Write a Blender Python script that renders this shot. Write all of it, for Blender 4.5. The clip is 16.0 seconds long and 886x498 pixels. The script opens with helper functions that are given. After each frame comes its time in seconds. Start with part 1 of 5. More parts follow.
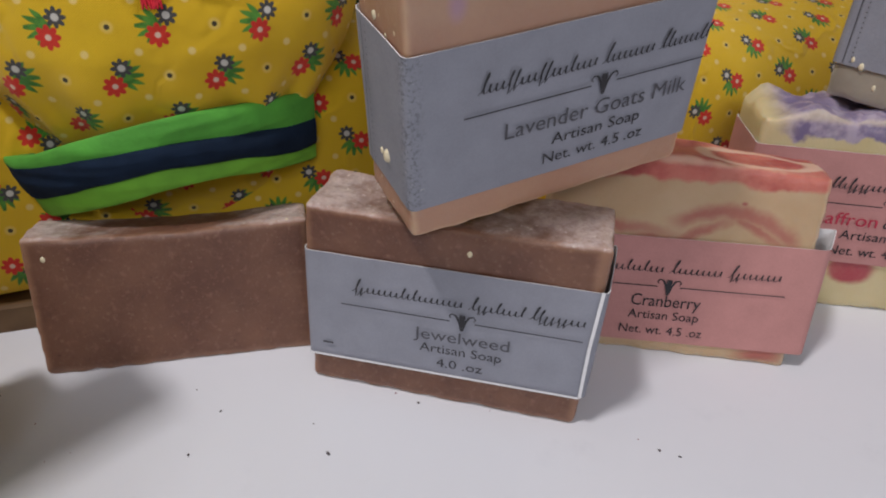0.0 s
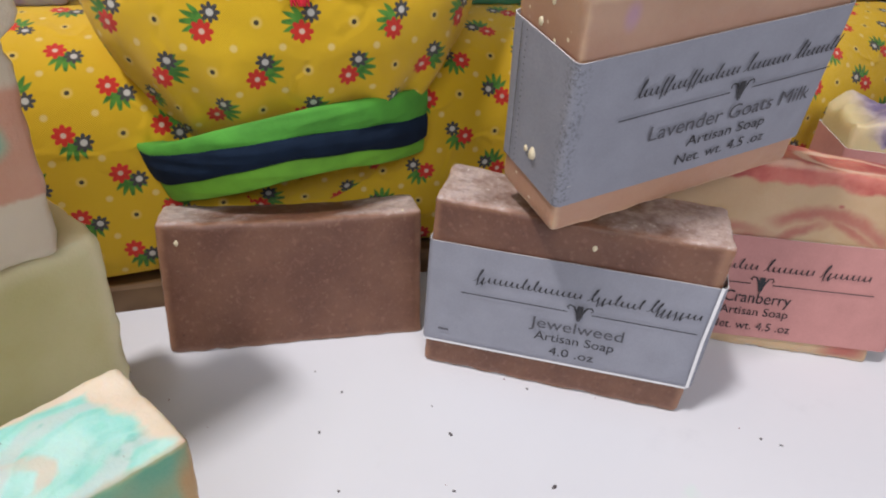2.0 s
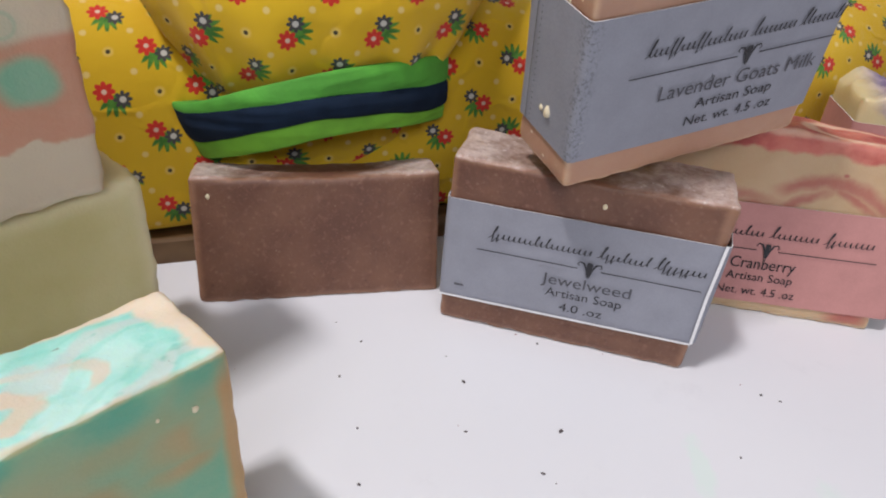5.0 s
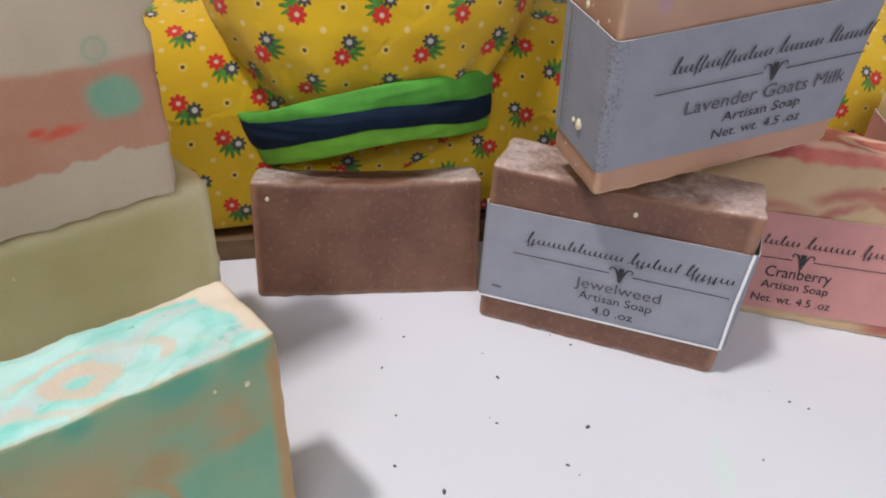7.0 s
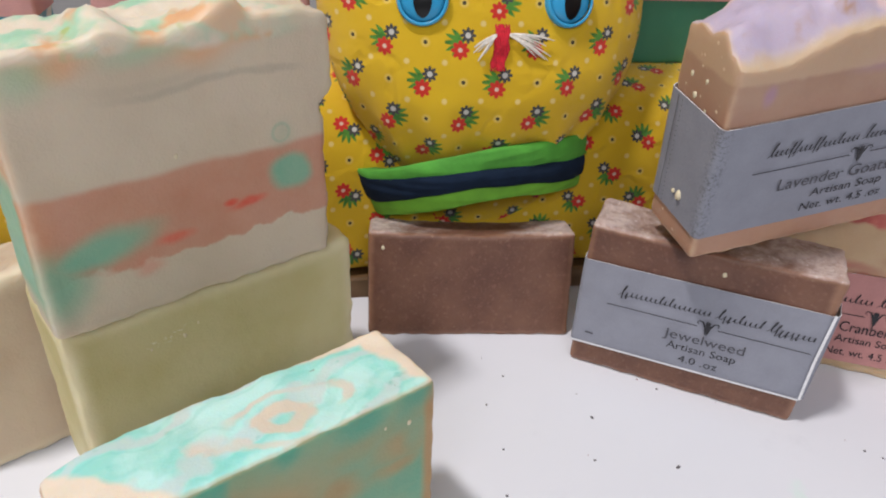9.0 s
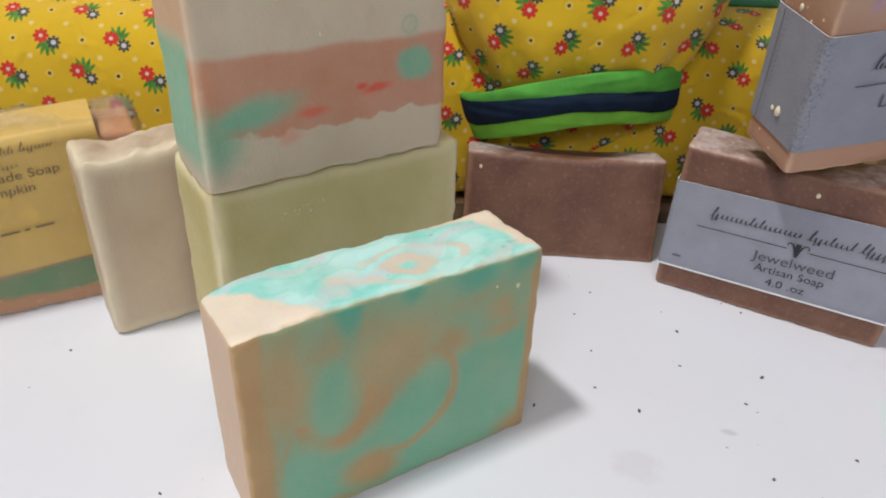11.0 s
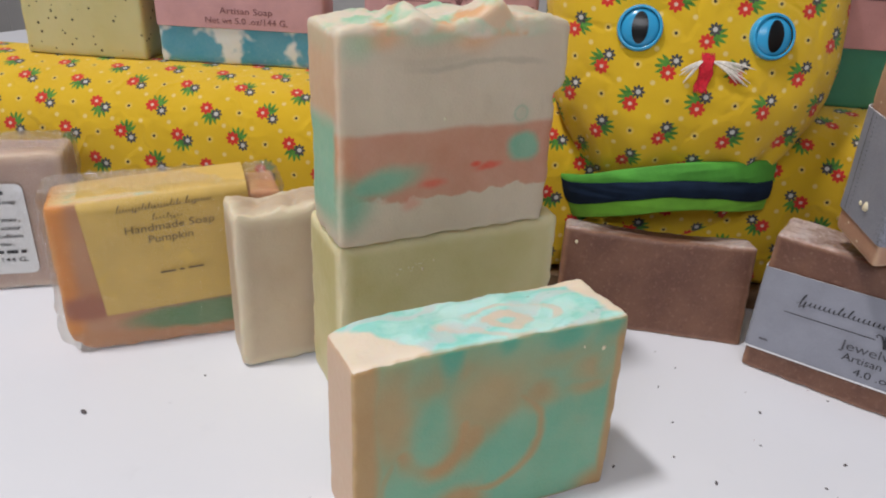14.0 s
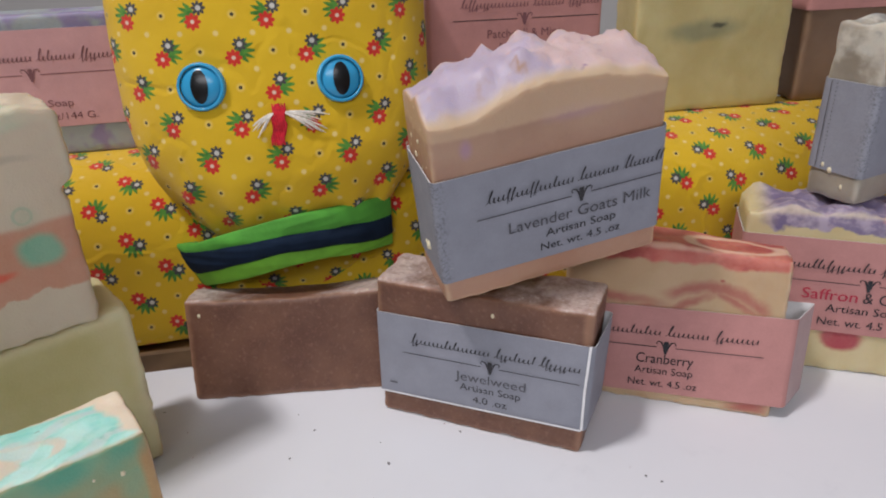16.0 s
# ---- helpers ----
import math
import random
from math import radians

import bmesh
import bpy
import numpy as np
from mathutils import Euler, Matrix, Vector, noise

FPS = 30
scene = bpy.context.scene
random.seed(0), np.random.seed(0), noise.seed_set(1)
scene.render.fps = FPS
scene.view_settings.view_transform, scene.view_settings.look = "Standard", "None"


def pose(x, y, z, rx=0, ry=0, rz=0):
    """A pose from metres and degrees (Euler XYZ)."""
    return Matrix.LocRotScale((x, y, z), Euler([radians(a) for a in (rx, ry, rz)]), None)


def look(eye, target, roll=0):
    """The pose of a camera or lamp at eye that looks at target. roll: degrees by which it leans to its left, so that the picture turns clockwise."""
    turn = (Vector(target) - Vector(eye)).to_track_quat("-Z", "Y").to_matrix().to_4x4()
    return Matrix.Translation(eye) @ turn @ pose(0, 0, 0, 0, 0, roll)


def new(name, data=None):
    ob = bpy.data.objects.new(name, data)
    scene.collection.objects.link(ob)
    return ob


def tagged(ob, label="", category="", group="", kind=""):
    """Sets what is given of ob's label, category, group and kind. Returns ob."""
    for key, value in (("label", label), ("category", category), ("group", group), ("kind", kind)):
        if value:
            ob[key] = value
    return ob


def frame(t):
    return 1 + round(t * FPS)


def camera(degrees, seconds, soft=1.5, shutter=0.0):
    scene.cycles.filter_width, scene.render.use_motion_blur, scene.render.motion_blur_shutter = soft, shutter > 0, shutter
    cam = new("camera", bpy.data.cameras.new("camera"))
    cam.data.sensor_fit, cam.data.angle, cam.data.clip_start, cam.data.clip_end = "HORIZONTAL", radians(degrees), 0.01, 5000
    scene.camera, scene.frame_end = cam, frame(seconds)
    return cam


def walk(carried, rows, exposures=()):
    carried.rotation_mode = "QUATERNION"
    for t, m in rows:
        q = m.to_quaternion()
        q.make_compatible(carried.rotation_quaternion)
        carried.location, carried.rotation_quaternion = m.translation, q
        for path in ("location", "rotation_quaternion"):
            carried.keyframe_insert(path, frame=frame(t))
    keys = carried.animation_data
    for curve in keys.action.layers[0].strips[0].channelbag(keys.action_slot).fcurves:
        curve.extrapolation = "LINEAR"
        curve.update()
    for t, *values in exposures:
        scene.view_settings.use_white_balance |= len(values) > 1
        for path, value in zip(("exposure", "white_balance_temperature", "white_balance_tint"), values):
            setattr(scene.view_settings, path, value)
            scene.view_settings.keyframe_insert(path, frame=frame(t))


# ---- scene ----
cam = camera(64.7, 16.0, soft=2.0)
PATH = [
    (0, (0.05, 0.056, 0.143), (0.084, 1.764, -0.897), 2.8),
    (0.5, (0.046, 0.057, 0.146), (0.257, 1.758, -0.883), 6.2),
    (1, (0.028, 0.054, 0.149), (0.268, 1.75, -0.884), 7.0),
    (1.5, (0.019, 0.052, 0.149), (0.144, 1.755, -0.891), 5.6),
    (2, (0.015, 0.048, 0.146), (0.063, 1.744, -0.914), 4.5),
    (2.5, (0.016, 0.048, 0.143), (0.04, 1.735, -0.929), 4.4),
    (3, (0.013, 0.042, 0.14), (0.032, 1.727, -0.937), 4.9),
    (3.5, (0.021, 0.046, 0.143), (0.037, 1.724, -0.946), 4.6),
    (4, (0.018, 0.043, 0.143), (0.074, 1.725, -0.937), 5.4),
    (4.2, (0.015, 0.041, 0.142), (0.066, 1.723, -0.939), 5.8),
    (6.3, (0.017, 0.029, 0.144), (-0.059, 1.711, -0.937), 2.9),
    (6.5, (0.019, 0.031, 0.144), (-0.064, 1.716, -0.929), 3.7),
    (7, (0.022, 0.022, 0.149), (-0.144, 1.702, -0.924), 3.1),
    (7.5, (0.018, 0.019, 0.162), (-0.222, 1.691, -0.909), 3.1),
    (8, (0.014, 0.013, 0.166), (-0.257, 1.709, -0.859), 3.2),
    (8.2, (0.004, 0.009, 0.176), (-0.257, 1.72, -0.827), 3.1),
    (10.3, (-0.006, -0.004, 0.155), (-0.328, 1.648, -0.924), 3.7),
    (10.5, (-0.008, -0.009, 0.157), (-0.367, 1.642, -0.914), 3.5),
    (11, (-0.007, -0.028, 0.15), (-0.433, 1.625, -0.893), 3.2),
    (11.5, (-0.007, -0.051, 0.134), (-0.486, 1.597, -0.892), 4.7),
    (12, (0.0, -0.051, 0.126), (-0.606, 1.563, -0.886), 5.1),
    (12.5, (0.001, -0.051, 0.135), (-0.654, 1.573, -0.832), 4.8),
    (13, (-0.002, -0.052, 0.144), (-0.712, 1.583, -0.765), 3.1),
    (13.5, (-0.004, -0.052, 0.156), (-0.764, 1.571, -0.733), 4.1),
    (14, (-0.002, -0.051, 0.158), (-0.716, 1.604, -0.709), 3.2),
    (14.5, (0.012, -0.044, 0.156), (-0.644, 1.622, -0.735), -0.1),
    (15, (0.037, -0.021, 0.166), (-0.523, 1.689, -0.706), -3.6),
    (15.5, (0.054, -0.012, 0.167), (-0.394, 1.731, -0.705), -1.7),
    (16, (0.078, -0.001, 0.174), (-0.221, 1.783, -0.678), -1.7),
]
walk(cam, [(t, look(eye, target, roll)) for t, eye, target, roll in PATH], [(0, -0.32, 6500, 14), (0.7, -0.24, 6500, 14), (1.5, 0.08, 6500, 14), (7, 0.03, 6500, 14), (8.2, 0.03, 6500, 14), (11, -0.04, 6500, 11), (12.5, -0.12, 6500, 11), (13.5, -0.14, 6500, 12), (14.5, -0.12, 6500, 13), (16, -0.16, 6500, 14)])

# ---- world and light ----
def room_light(name, loc, target, sx, sy, watts, colour):
    l = bpy.data.lights.new(name, "AREA")
    l.shape, l.size, l.size_y, l.energy, l.color = "RECTANGLE", sx, sy, watts, colour
    ob = new(name, l)
    ob.matrix_world = look(loc, target)
    return ob


world = bpy.data.worlds.new("room_air")
world.use_nodes = True
world.node_tree.nodes["Background"].inputs[0].default_value = (0.80, 0.84, 0.95, 1)
world.node_tree.nodes["Background"].inputs[1].default_value = 0.16
scene.world = world
room_light("ceiling_lamp_main", (-0.55, -0.20, 1.70), (0, 0.18, 0), 0.20, 0.12, 21.5, (1.0, 0.975, 0.95))
# unseen fill added in front, below ceiling height, to brighten upright faces
room_light("front_fill_light", (0.20, -1.35, 1.20), (0, 0.18, 0.05), 1.3, 0.45, 14.0, (0.94, 0.97, 1.0))


# ---- node arithmetic ----
class X:
    """A value in a node tree, with arithmetic."""
    def __init__(self, nt, s):
        self.nt, self.s = nt, s

    def op(self, name, b=None, c=None, flip=False):
        n = self.nt.nodes.new("ShaderNodeMath")
        n.operation = name
        args = [self, b, c]
        if flip:
            args[0], args[1] = args[1], args[0]
        for i, a in enumerate(args):
            if a is None:
                continue
            if isinstance(a, X):
                self.nt.links.new(a.s, n.inputs[i])
            else:
                n.inputs[i].default_value = a
        return X(self.nt, n.outputs[0])

    def __add__(self, o): return self.op("ADD", o)
    def __radd__(self, o): return self.op("ADD", o)
    def __sub__(self, o): return self.op("SUBTRACT", o)
    def __rsub__(self, o): return self.op("SUBTRACT", o, flip=True)
    def __mul__(self, o): return self.op("MULTIPLY", o)
    def __rmul__(self, o): return self.op("MULTIPLY", o)
    def __truediv__(self, o): return self.op("DIVIDE", o)
    def abs(self): return self.op("ABSOLUTE")
    def sin(self): return self.op("SINE")
    def cos(self): return self.op("COSINE")
    def sqrt(self): return self.op("SQRT")
    def floor(self): return self.op("FLOOR")
    def min(self, o): return self.op("MINIMUM", o)
    def max(self, o): return self.op("MAXIMUM", o)
    def atan2(self, o): return self.op("ARCTAN2", o)
    def mod2(self): return self.op("FLOORED_MODULO", 2.0)

    def step(self, lo, hi):
        """0 below lo, 1 above hi, smooth between; falling where lo > hi."""
        n = self.nt.nodes.new("ShaderNodeMapRange")
        n.interpolation_type = "SMOOTHSTEP"
        up = lo < hi
        n.inputs[1].default_value, n.inputs[2].default_value = (lo, hi) if up else (hi, lo)
        n.inputs[3].default_value, n.inputs[4].default_value = (0, 1) if up else (1, 0)
        self.nt.links.new(self.s, n.inputs[0])
        return X(self.nt, n.outputs[0])


class Surface:
    """A principled material; x, y, z are the object's own coordinates in millimetres."""
    def __init__(self, name, rough=0.5, coords="Object"):
        self.m = bpy.data.materials.new(name)
        self.m.use_nodes = True
        self.nt = self.m.node_tree
        self.b = self.nt.nodes["Principled BSDF"]
        self.b.inputs["Roughness"].default_value = rough
        tc = self.nt.nodes.new("ShaderNodeTexCoord")
        sc = self.nt.nodes.new("ShaderNodeVectorMath")
        sc.operation = "SCALE"
        sc.inputs["Scale"].default_value = 1000.0
        self.nt.links.new(tc.outputs[coords], sc.inputs[0])
        self.p = sc.outputs[0]
        sep = self.nt.nodes.new("ShaderNodeSeparateXYZ")
        self.nt.links.new(self.p, sep.inputs[0])
        self.x, self.y, self.z = (X(self.nt, o) for o in sep.outputs)
        geo = self.nt.nodes.new("ShaderNodeSeparateXYZ")
        self.nt.links.new(tc.outputs["Normal"], geo.inputs[0])
        self.nz = X(self.nt, geo.outputs[2])

    def noise(self, scale, detail=2.0, seed=0.0, rough=0.5):
        """Noise of that many cells a millimetre, about -0.5 to 0.5."""
        n = self.nt.nodes.new("ShaderNodeTexNoise")
        n.noise_dimensions = "4D"
        n.inputs["W"].default_value = seed * 3.7
        n.inputs["Scale"].default_value, n.inputs["Detail"].default_value, n.inputs["Roughness"].default_value = scale, detail, rough
        self.nt.links.new(self.p, n.inputs["Vector"])
        return X(self.nt, n.outputs["Fac"]) - 0.5

    def cells(self, scale):
        n = self.nt.nodes.new("ShaderNodeTexVoronoi")
        n.inputs["Scale"].default_value = scale
        self.nt.links.new(self.p, n.inputs["Vector"])
        return X(self.nt, n.outputs["Distance"])

    def mix(self, f, a, b):
        n = self.nt.nodes.new("ShaderNodeMix")
        n.data_type = "RGBA"
        for sock, v in ((n.inputs[0], f), (n.inputs[6], a), (n.inputs[7], b)):
            if isinstance(v, X):
                self.nt.links.new(v.s, sock)
            elif isinstance(v, bpy.types.NodeSocket):
                self.nt.links.new(v, sock)
            elif isinstance(v, (int, float)):
                sock.default_value = v
            else:
                sock.default_value = (*v, 1)
        return n.outputs[2]

    def colour(self, c):
        if isinstance(c, bpy.types.NodeSocket):
            self.nt.links.new(c, self.b.inputs["Base Color"])
        else:
            self.b.inputs["Base Color"].default_value = (*c, 1)
        return self

    def bump(self, h, dist=0.0005, strength=0.6):
        n = self.nt.nodes.new("ShaderNodeBump")
        n.inputs["Strength"].default_value, n.inputs["Distance"].default_value = strength, dist
        self.nt.links.new(h.s, n.inputs["Height"])
        self.nt.links.new(n.outputs[0], self.b.inputs["Normal"])
        return self

    def rough(self, r):
        self.nt.links.new(r.s, self.b.inputs["Roughness"])
        return self

    def milky(self, weight, radius=(0.004, 0.0025, 0.0015)):
        self.b.inputs["Subsurface Weight"].default_value = weight
        self.b.inputs["Subsurface Radius"].default_value = radius
        self.b.inputs["Subsurface Scale"].default_value = 1.0
        return self

    def edge(self, w, d, h):
        """Distance in millimetres from the nearest edge of a bar of that size."""
        a = self.x.min(w - self.x).max(0.0)
        b = self.y.min(d - self.y).max(0.0)
        c = self.z.min(h - self.z).max(0.0)
        return a.min(b).max(a.max(b).min(c))

    def spot(self, cx, cz, rx, rz, soft=0.5, turn=0.0, wob=None):
        """A soft-edged oval on the front face: 1 inside."""
        dx, dz = self.x - cx, self.z - cz
        if wob is not None:
            dx, dz = dx + wob[0], dz + wob[1]
        ca, sa = math.cos(radians(turn)), math.sin(radians(turn))
        ex, ez = (dx * ca + dz * sa) / rx, (dz * ca - dx * sa) / rz
        r = (ex * ex + ez * ez).sqrt()
        return r.step(1 + soft, max(1 - soft, 0.01))

    def ring(self, cx, cz, rx, rz, w, lo=-181, hi=181, wob=None, soft=0.6):
        """A band along part of an oval; angles in degrees from +x, towards +z."""
        dx, dz = self.x - cx, self.z - cz
        if wob is not None:
            dx, dz = dx + wob[0], dz + wob[1]
        ex, ez = dx / rx, dz / rz
        r = ((ex * ex + ez * ez).sqrt() - 1.0).abs() * min(rx, rz)
        f = r.step(w * (1 + soft), w * (1 - soft))
        if lo > -180:
            a = ez.atan2(ex) * (180 / math.pi)
            f = f * a.step(lo - 12, lo + 12) * a.step(hi + 12, hi - 12)
        return f


# ---- materials ----
def paint(name, colour, rough=0.5, vary=0.06, scale=0.05, bump=0.0, bscale=2.0):
    s = Surface(name, rough)
    dark = tuple(c * (1 - vary * 2) for c in colour)
    light = tuple(min(1, c * (1 + vary)) for c in colour)
    s.colour(s.mix((s.noise(scale, 4) + 0.5).step(0.25, 0.75), dark, light))
    if bump:
        s.bump(s.noise(bscale, 3), bump)
    return s.m


def paper(name, colour, rough=0.75, scuff=0.0):
    s = Surface(name, rough)
    f = (s.noise(0.12, 4, 1) + s.noise(2.5, 3, 2) * 0.7) * 1.3 + 0.5
    c = s.mix(f, tuple(c * 0.86 for c in colour), tuple(min(1, c * 1.10) for c in colour))
    if scuff:
        near = (s.x.step(4.5, 0.5) * s.y.step(4.5, 0.0) * 0.75 + s.x.step(1.0, 0.0) * 0.14) * scuff
        c = s.mix(near * s.noise(1.3, 4, 7, 0.7).step(-0.02, 0.12), c, tuple(v * 0.45 for v in colour))
        c = s.mix(near * s.noise(0.9, 4, 9, 0.7).step(0.12, 0.2), c, (0.74, 0.73, 0.72))
    s.colour(c)
    s.bump(s.noise(0.35, 3, 4) + s.noise(3.0, 2, 3) * 0.2, 0.0004, 0.35)
    return s.m


GREY_PAPER = paper("grey_label_paper", (0.272, 0.281, 0.332))
GREY_PAPER_WORN = paper("worn_grey_label_paper", (0.272, 0.281, 0.332), 0.75, 1.0)
PINK_PAPER = paper("pink_label_paper", (0.51, 0.240, 0.225))
PINK_PAPER_PALE = paper("pale_pink_label_paper", (0.60, 0.33, 0.335))
WHITE_PAPER = paper("white_paper", (0.78, 0.78, 0.80))
PAPER_BACK = paper("label_paper_back", (0.50, 0.36, 0.36))
YELLOW_PAPER = paper("yellow_label_paper", (0.66, 0.44, 0.11), 0.5)
INK = paint("black_ink", (0.022, 0.022, 0.028), 0.6)
INK_GREY = paint("grey_ink", (0.075, 0.075, 0.09), 0.6)
INK_RED = paint("red_ink", (0.50, 0.02, 0.06), 0.6)
INK_BROWN = paint("faded_ink", (0.21, 0.15, 0.07), 0.6)
INK_ROSE = paint("rose_ink", (0.20, 0.08, 0.09), 0.6)


def soap_finish(s, w, d, h, rind, width=2.2, amount=0.6, base=None, ash_sheen=0.0):
    """Mottling, paler edges, a top coloured with ash and painted sheen, and fine relief for a cut soap bar."""
    e = s.edge(w, d, h) + s.noise(0.22, 3, 8) * 2.2
    c = s.mix(e.step(width, 0.2) * amount, base, rind)
    # whitish top: soap ash, plus its sheen and highlights put into the colour
    if ash_sheen:
        top = (s.z - h + s.noise(0.3, 3, 11) * 1.5).step(-1.6, -0.2)
        c = s.mix(top * ((s.noise(0.35, 5, 12, 0.7) + 0.5).step(0.30, 0.66) * 0.55 + 0.35) * ash_sheen, c, (0.62, 0.52, 0.49))
        c = s.mix(top * s.noise(0.55, 4, 18, 0.75).step(0.10, 0.17) * 0.8 * ash_sheen, c, (0.80, 0.74, 0.70))
    c = s.mix((s.noise(0.06, 3, 13) + s.noise(0.9, 3, 14) * 0.35).step(-0.35, 0.35) * 0.16, c, rind)
    s.colour(c)
    s.rough((s.noise(0.4, 3, 15) * 0.35 + 0.50))
    s.bump(s.noise(0.25, 4, 16) * 0.6 + s.noise(1.6, 3, 17) * 0.3, 0.0008, 0.45)
    s.milky(0.30)
    return s.m


def brown_soap(name, w, d, h):
    s = Surface(name)
    c = s.mix((s.noise(0.07, 3, 1)).step(-0.25, 0.25), (0.107, 0.043, 0.028), (0.168, 0.076, 0.047))
    fleck = s.cells(0.36).step(0.24, 0.10) * (s.noise(0.13, 2, 5)).step(0.03, 0.12)
    c = s.mix(fleck * 0.22, c, (0.396, 0.258, 0.181))
    c = s.mix((s.noise(0.45, 3, 21)).step(0.04, 0.22) * 0.45, c, (0.267, 0.133, 0.095))
    c = s.mix((s.noise(0.30, 3, 22)).step(0.08, 0.25) * 0.40, c, (0.099, 0.039, 0.029))
    c = s.mix((s.noise(1.1, 4, 3)).step(0.05, 0.3) * 0.45, c, (0.310, 0.181, 0.129))
    c = s.mix((s.noise(0.7, 3, 24)).step(0.14, 0.24) * 0.6, c, (0.060, 0.026, 0.021))
    c = s.mix((s.noise(0.9, 2, 25)).step(0.19, 0.26) * 0.35, c, (0.447, 0.327, 0.241))
    return soap_finish(s, w, d, h, (0.344, 0.185, 0.116), 2.8, 0.7, c, 1.0)


def plain_soap(name, w, d, h, dark, light, rind, width=3.0, amount=0.6, flecks=None):
    s = Surface(name)
    c = s.mix((s.noise(0.035, 3, 1)).step(-0.22, 0.22), dark, light)
    if flecks:
        f = s.cells(0.27).step(0.21, 0.15) * s.noise(0.06, 2, 5).step(-0.16, -0.08)
        c = s.mix(f, c, flecks)
    return soap_finish(s, w, d, h, rind, width, amount, c)


def olive_soap(name, w, d, h):
    s = Surface(name)
    c = s.mix((s.noise(0.03, 3, 1)).step(-0.22, 0.22), (0.50, 0.435, 0.180), (0.61, 0.545, 0.290))
    chip = (s.spot(27, 52, 3, 1.2, 0.7, 10, (s.noise(0.8, 2, 3) * 4, s.noise(0.8, 2, 4) * 4)).max(s.spot(21, 51, 1.6, 0.8, 0.7)))
    c = s.mix(chip * (s.noise(0.9, 2, 6)).step(0.05, 0.12), c, (0.78, 0.75, 0.60))
    # pale rim widened so its colour also imitates light falling on the end
    return soap_finish(s, w, d, h, (0.74, 0.66, 0.42), 6.0, 0.85, c)


def lavender_soap(name, w, d, h):
    s = Surface(name)
    c = s.mix((s.noise(0.04, 3, 1)).step(-0.22, 0.22), (0.385, 0.222, 0.150), (0.445, 0.275, 0.192))
    low = s.z.step(34, 8)
    c = s.mix(low * 0.5, c, (0.46, 0.225, 0.142))
    c = s.mix(s.z.step(56, 46) * s.z.step(44, 47) * 0.5, c, (0.36, 0.17, 0.12))
    frost = s.mix((s.noise(0.10, 3, 4) - (s.x - 42) * 0.012).step(-0.10, 0.12), (0.62, 0.46, 0.47), (0.46, 0.39, 0.52))
    frost = s.mix((s.noise(0.15, 4, 6)).step(0.12, 0.20) * (s.x - 48.0).abs().step(16, 5), frost, (0.27, 0.13, 0.33))
    c = s.mix((s.nz * 1.1 - 0.55 + s.noise(0.3, 2, 8) * 0.3).step(0.0, 0.25) * s.z.step(h - 8, h - 3) * s.y.step(0.8, 3.0), c, frost)
    c = s.mix((s.y.step(4.5, 1.0) * s.nz.step(0.25, 0.55)) * 0.6, c, (0.74, 0.60, 0.42))
    stain = s.spot(11, h - 5, 1.6, 2.6, 0.8).max(s.spot(46, h - 1, 9, 2.0, 0.9) * 0.5)
    c = s.mix(stain * 0.7, c, (0.40, 0.24, 0.38))
    bits = s.cells(0.35).step(0.22, 0.12) * s.x.step(3.0, -0.5) * (s.noise(0.15, 2, 9)).step(0.0, 0.06)
    c = s.mix(bits, c, (0.80, 0.70, 0.52))
    return soap_finish(s, w, d, h, (0.66, 0.47, 0.30), 2.0, 0.5, c)


def cranberry_soap(name, w, d, h):
    s = Surface(name)
    c = s.mix((s.noise(0.05, 3, 1)).step(-0.22, 0.22), (0.48, 0.32, 0.18), (0.55, 0.385, 0.235))
    wob = (s.noise(0.09, 3, 2) * 8, s.noise(0.09, 3, 3) * 7)
    fine = (s.noise(0.16, 3, 2) * 5, s.noise(0.16, 3, 3) * 5)
    red = s.ring(54, 30, 23, 19, 2.0, 32, 132, fine, 0.9).max(s.spot(44, 41, 11, 1.7, 0.8, 28, fine)).max(s.spot(34, 38.5, 7, 2.0, 0.8, 0, fine)).max(s.spot(18, 42, 18, 1.9, 0.8, -3, fine)).max(s.spot(62, 44, 9, 1.3, 0.9, -30, fine)) * 0.85
    red = red.max(s.spot(57, 52, 0.9, 0.6, 0.5) * 0.9)
    red = red.max(s.spot(72, 4, 6, 3.5, 0.8, 0, wob))
    c = s.mix(red, c, (0.38, 0.085, 0.075))
    top = (s.z - h + 6.5 + wob[0] * 0.7 + fine[1] * 0.8).step(-0.8, 0.9)
    tc = s.mix((s.noise(0.10, 4, 7)).step(-0.12, 0.14), (0.38, 0.040, 0.040), (0.55, 0.14, 0.11))
    ex, ey = (s.x - 60) / 17, (s.y - 9) / 7
    pale = ((ex * ex + ey * ey).sqrt() - 1.0 + s.noise(0.1, 2, 9) * 0.5).abs().step(0.20, 0.06) * s.nz.step(0.5, 0.8)
    tc = s.mix(pale * 0.8, tc, (0.75, 0.52, 0.38))
    c = s.mix(top, c, tc)
    return soap_finish(s, w, d, h, (0.72, 0.55, 0.38), 2.0, 0.5, c)


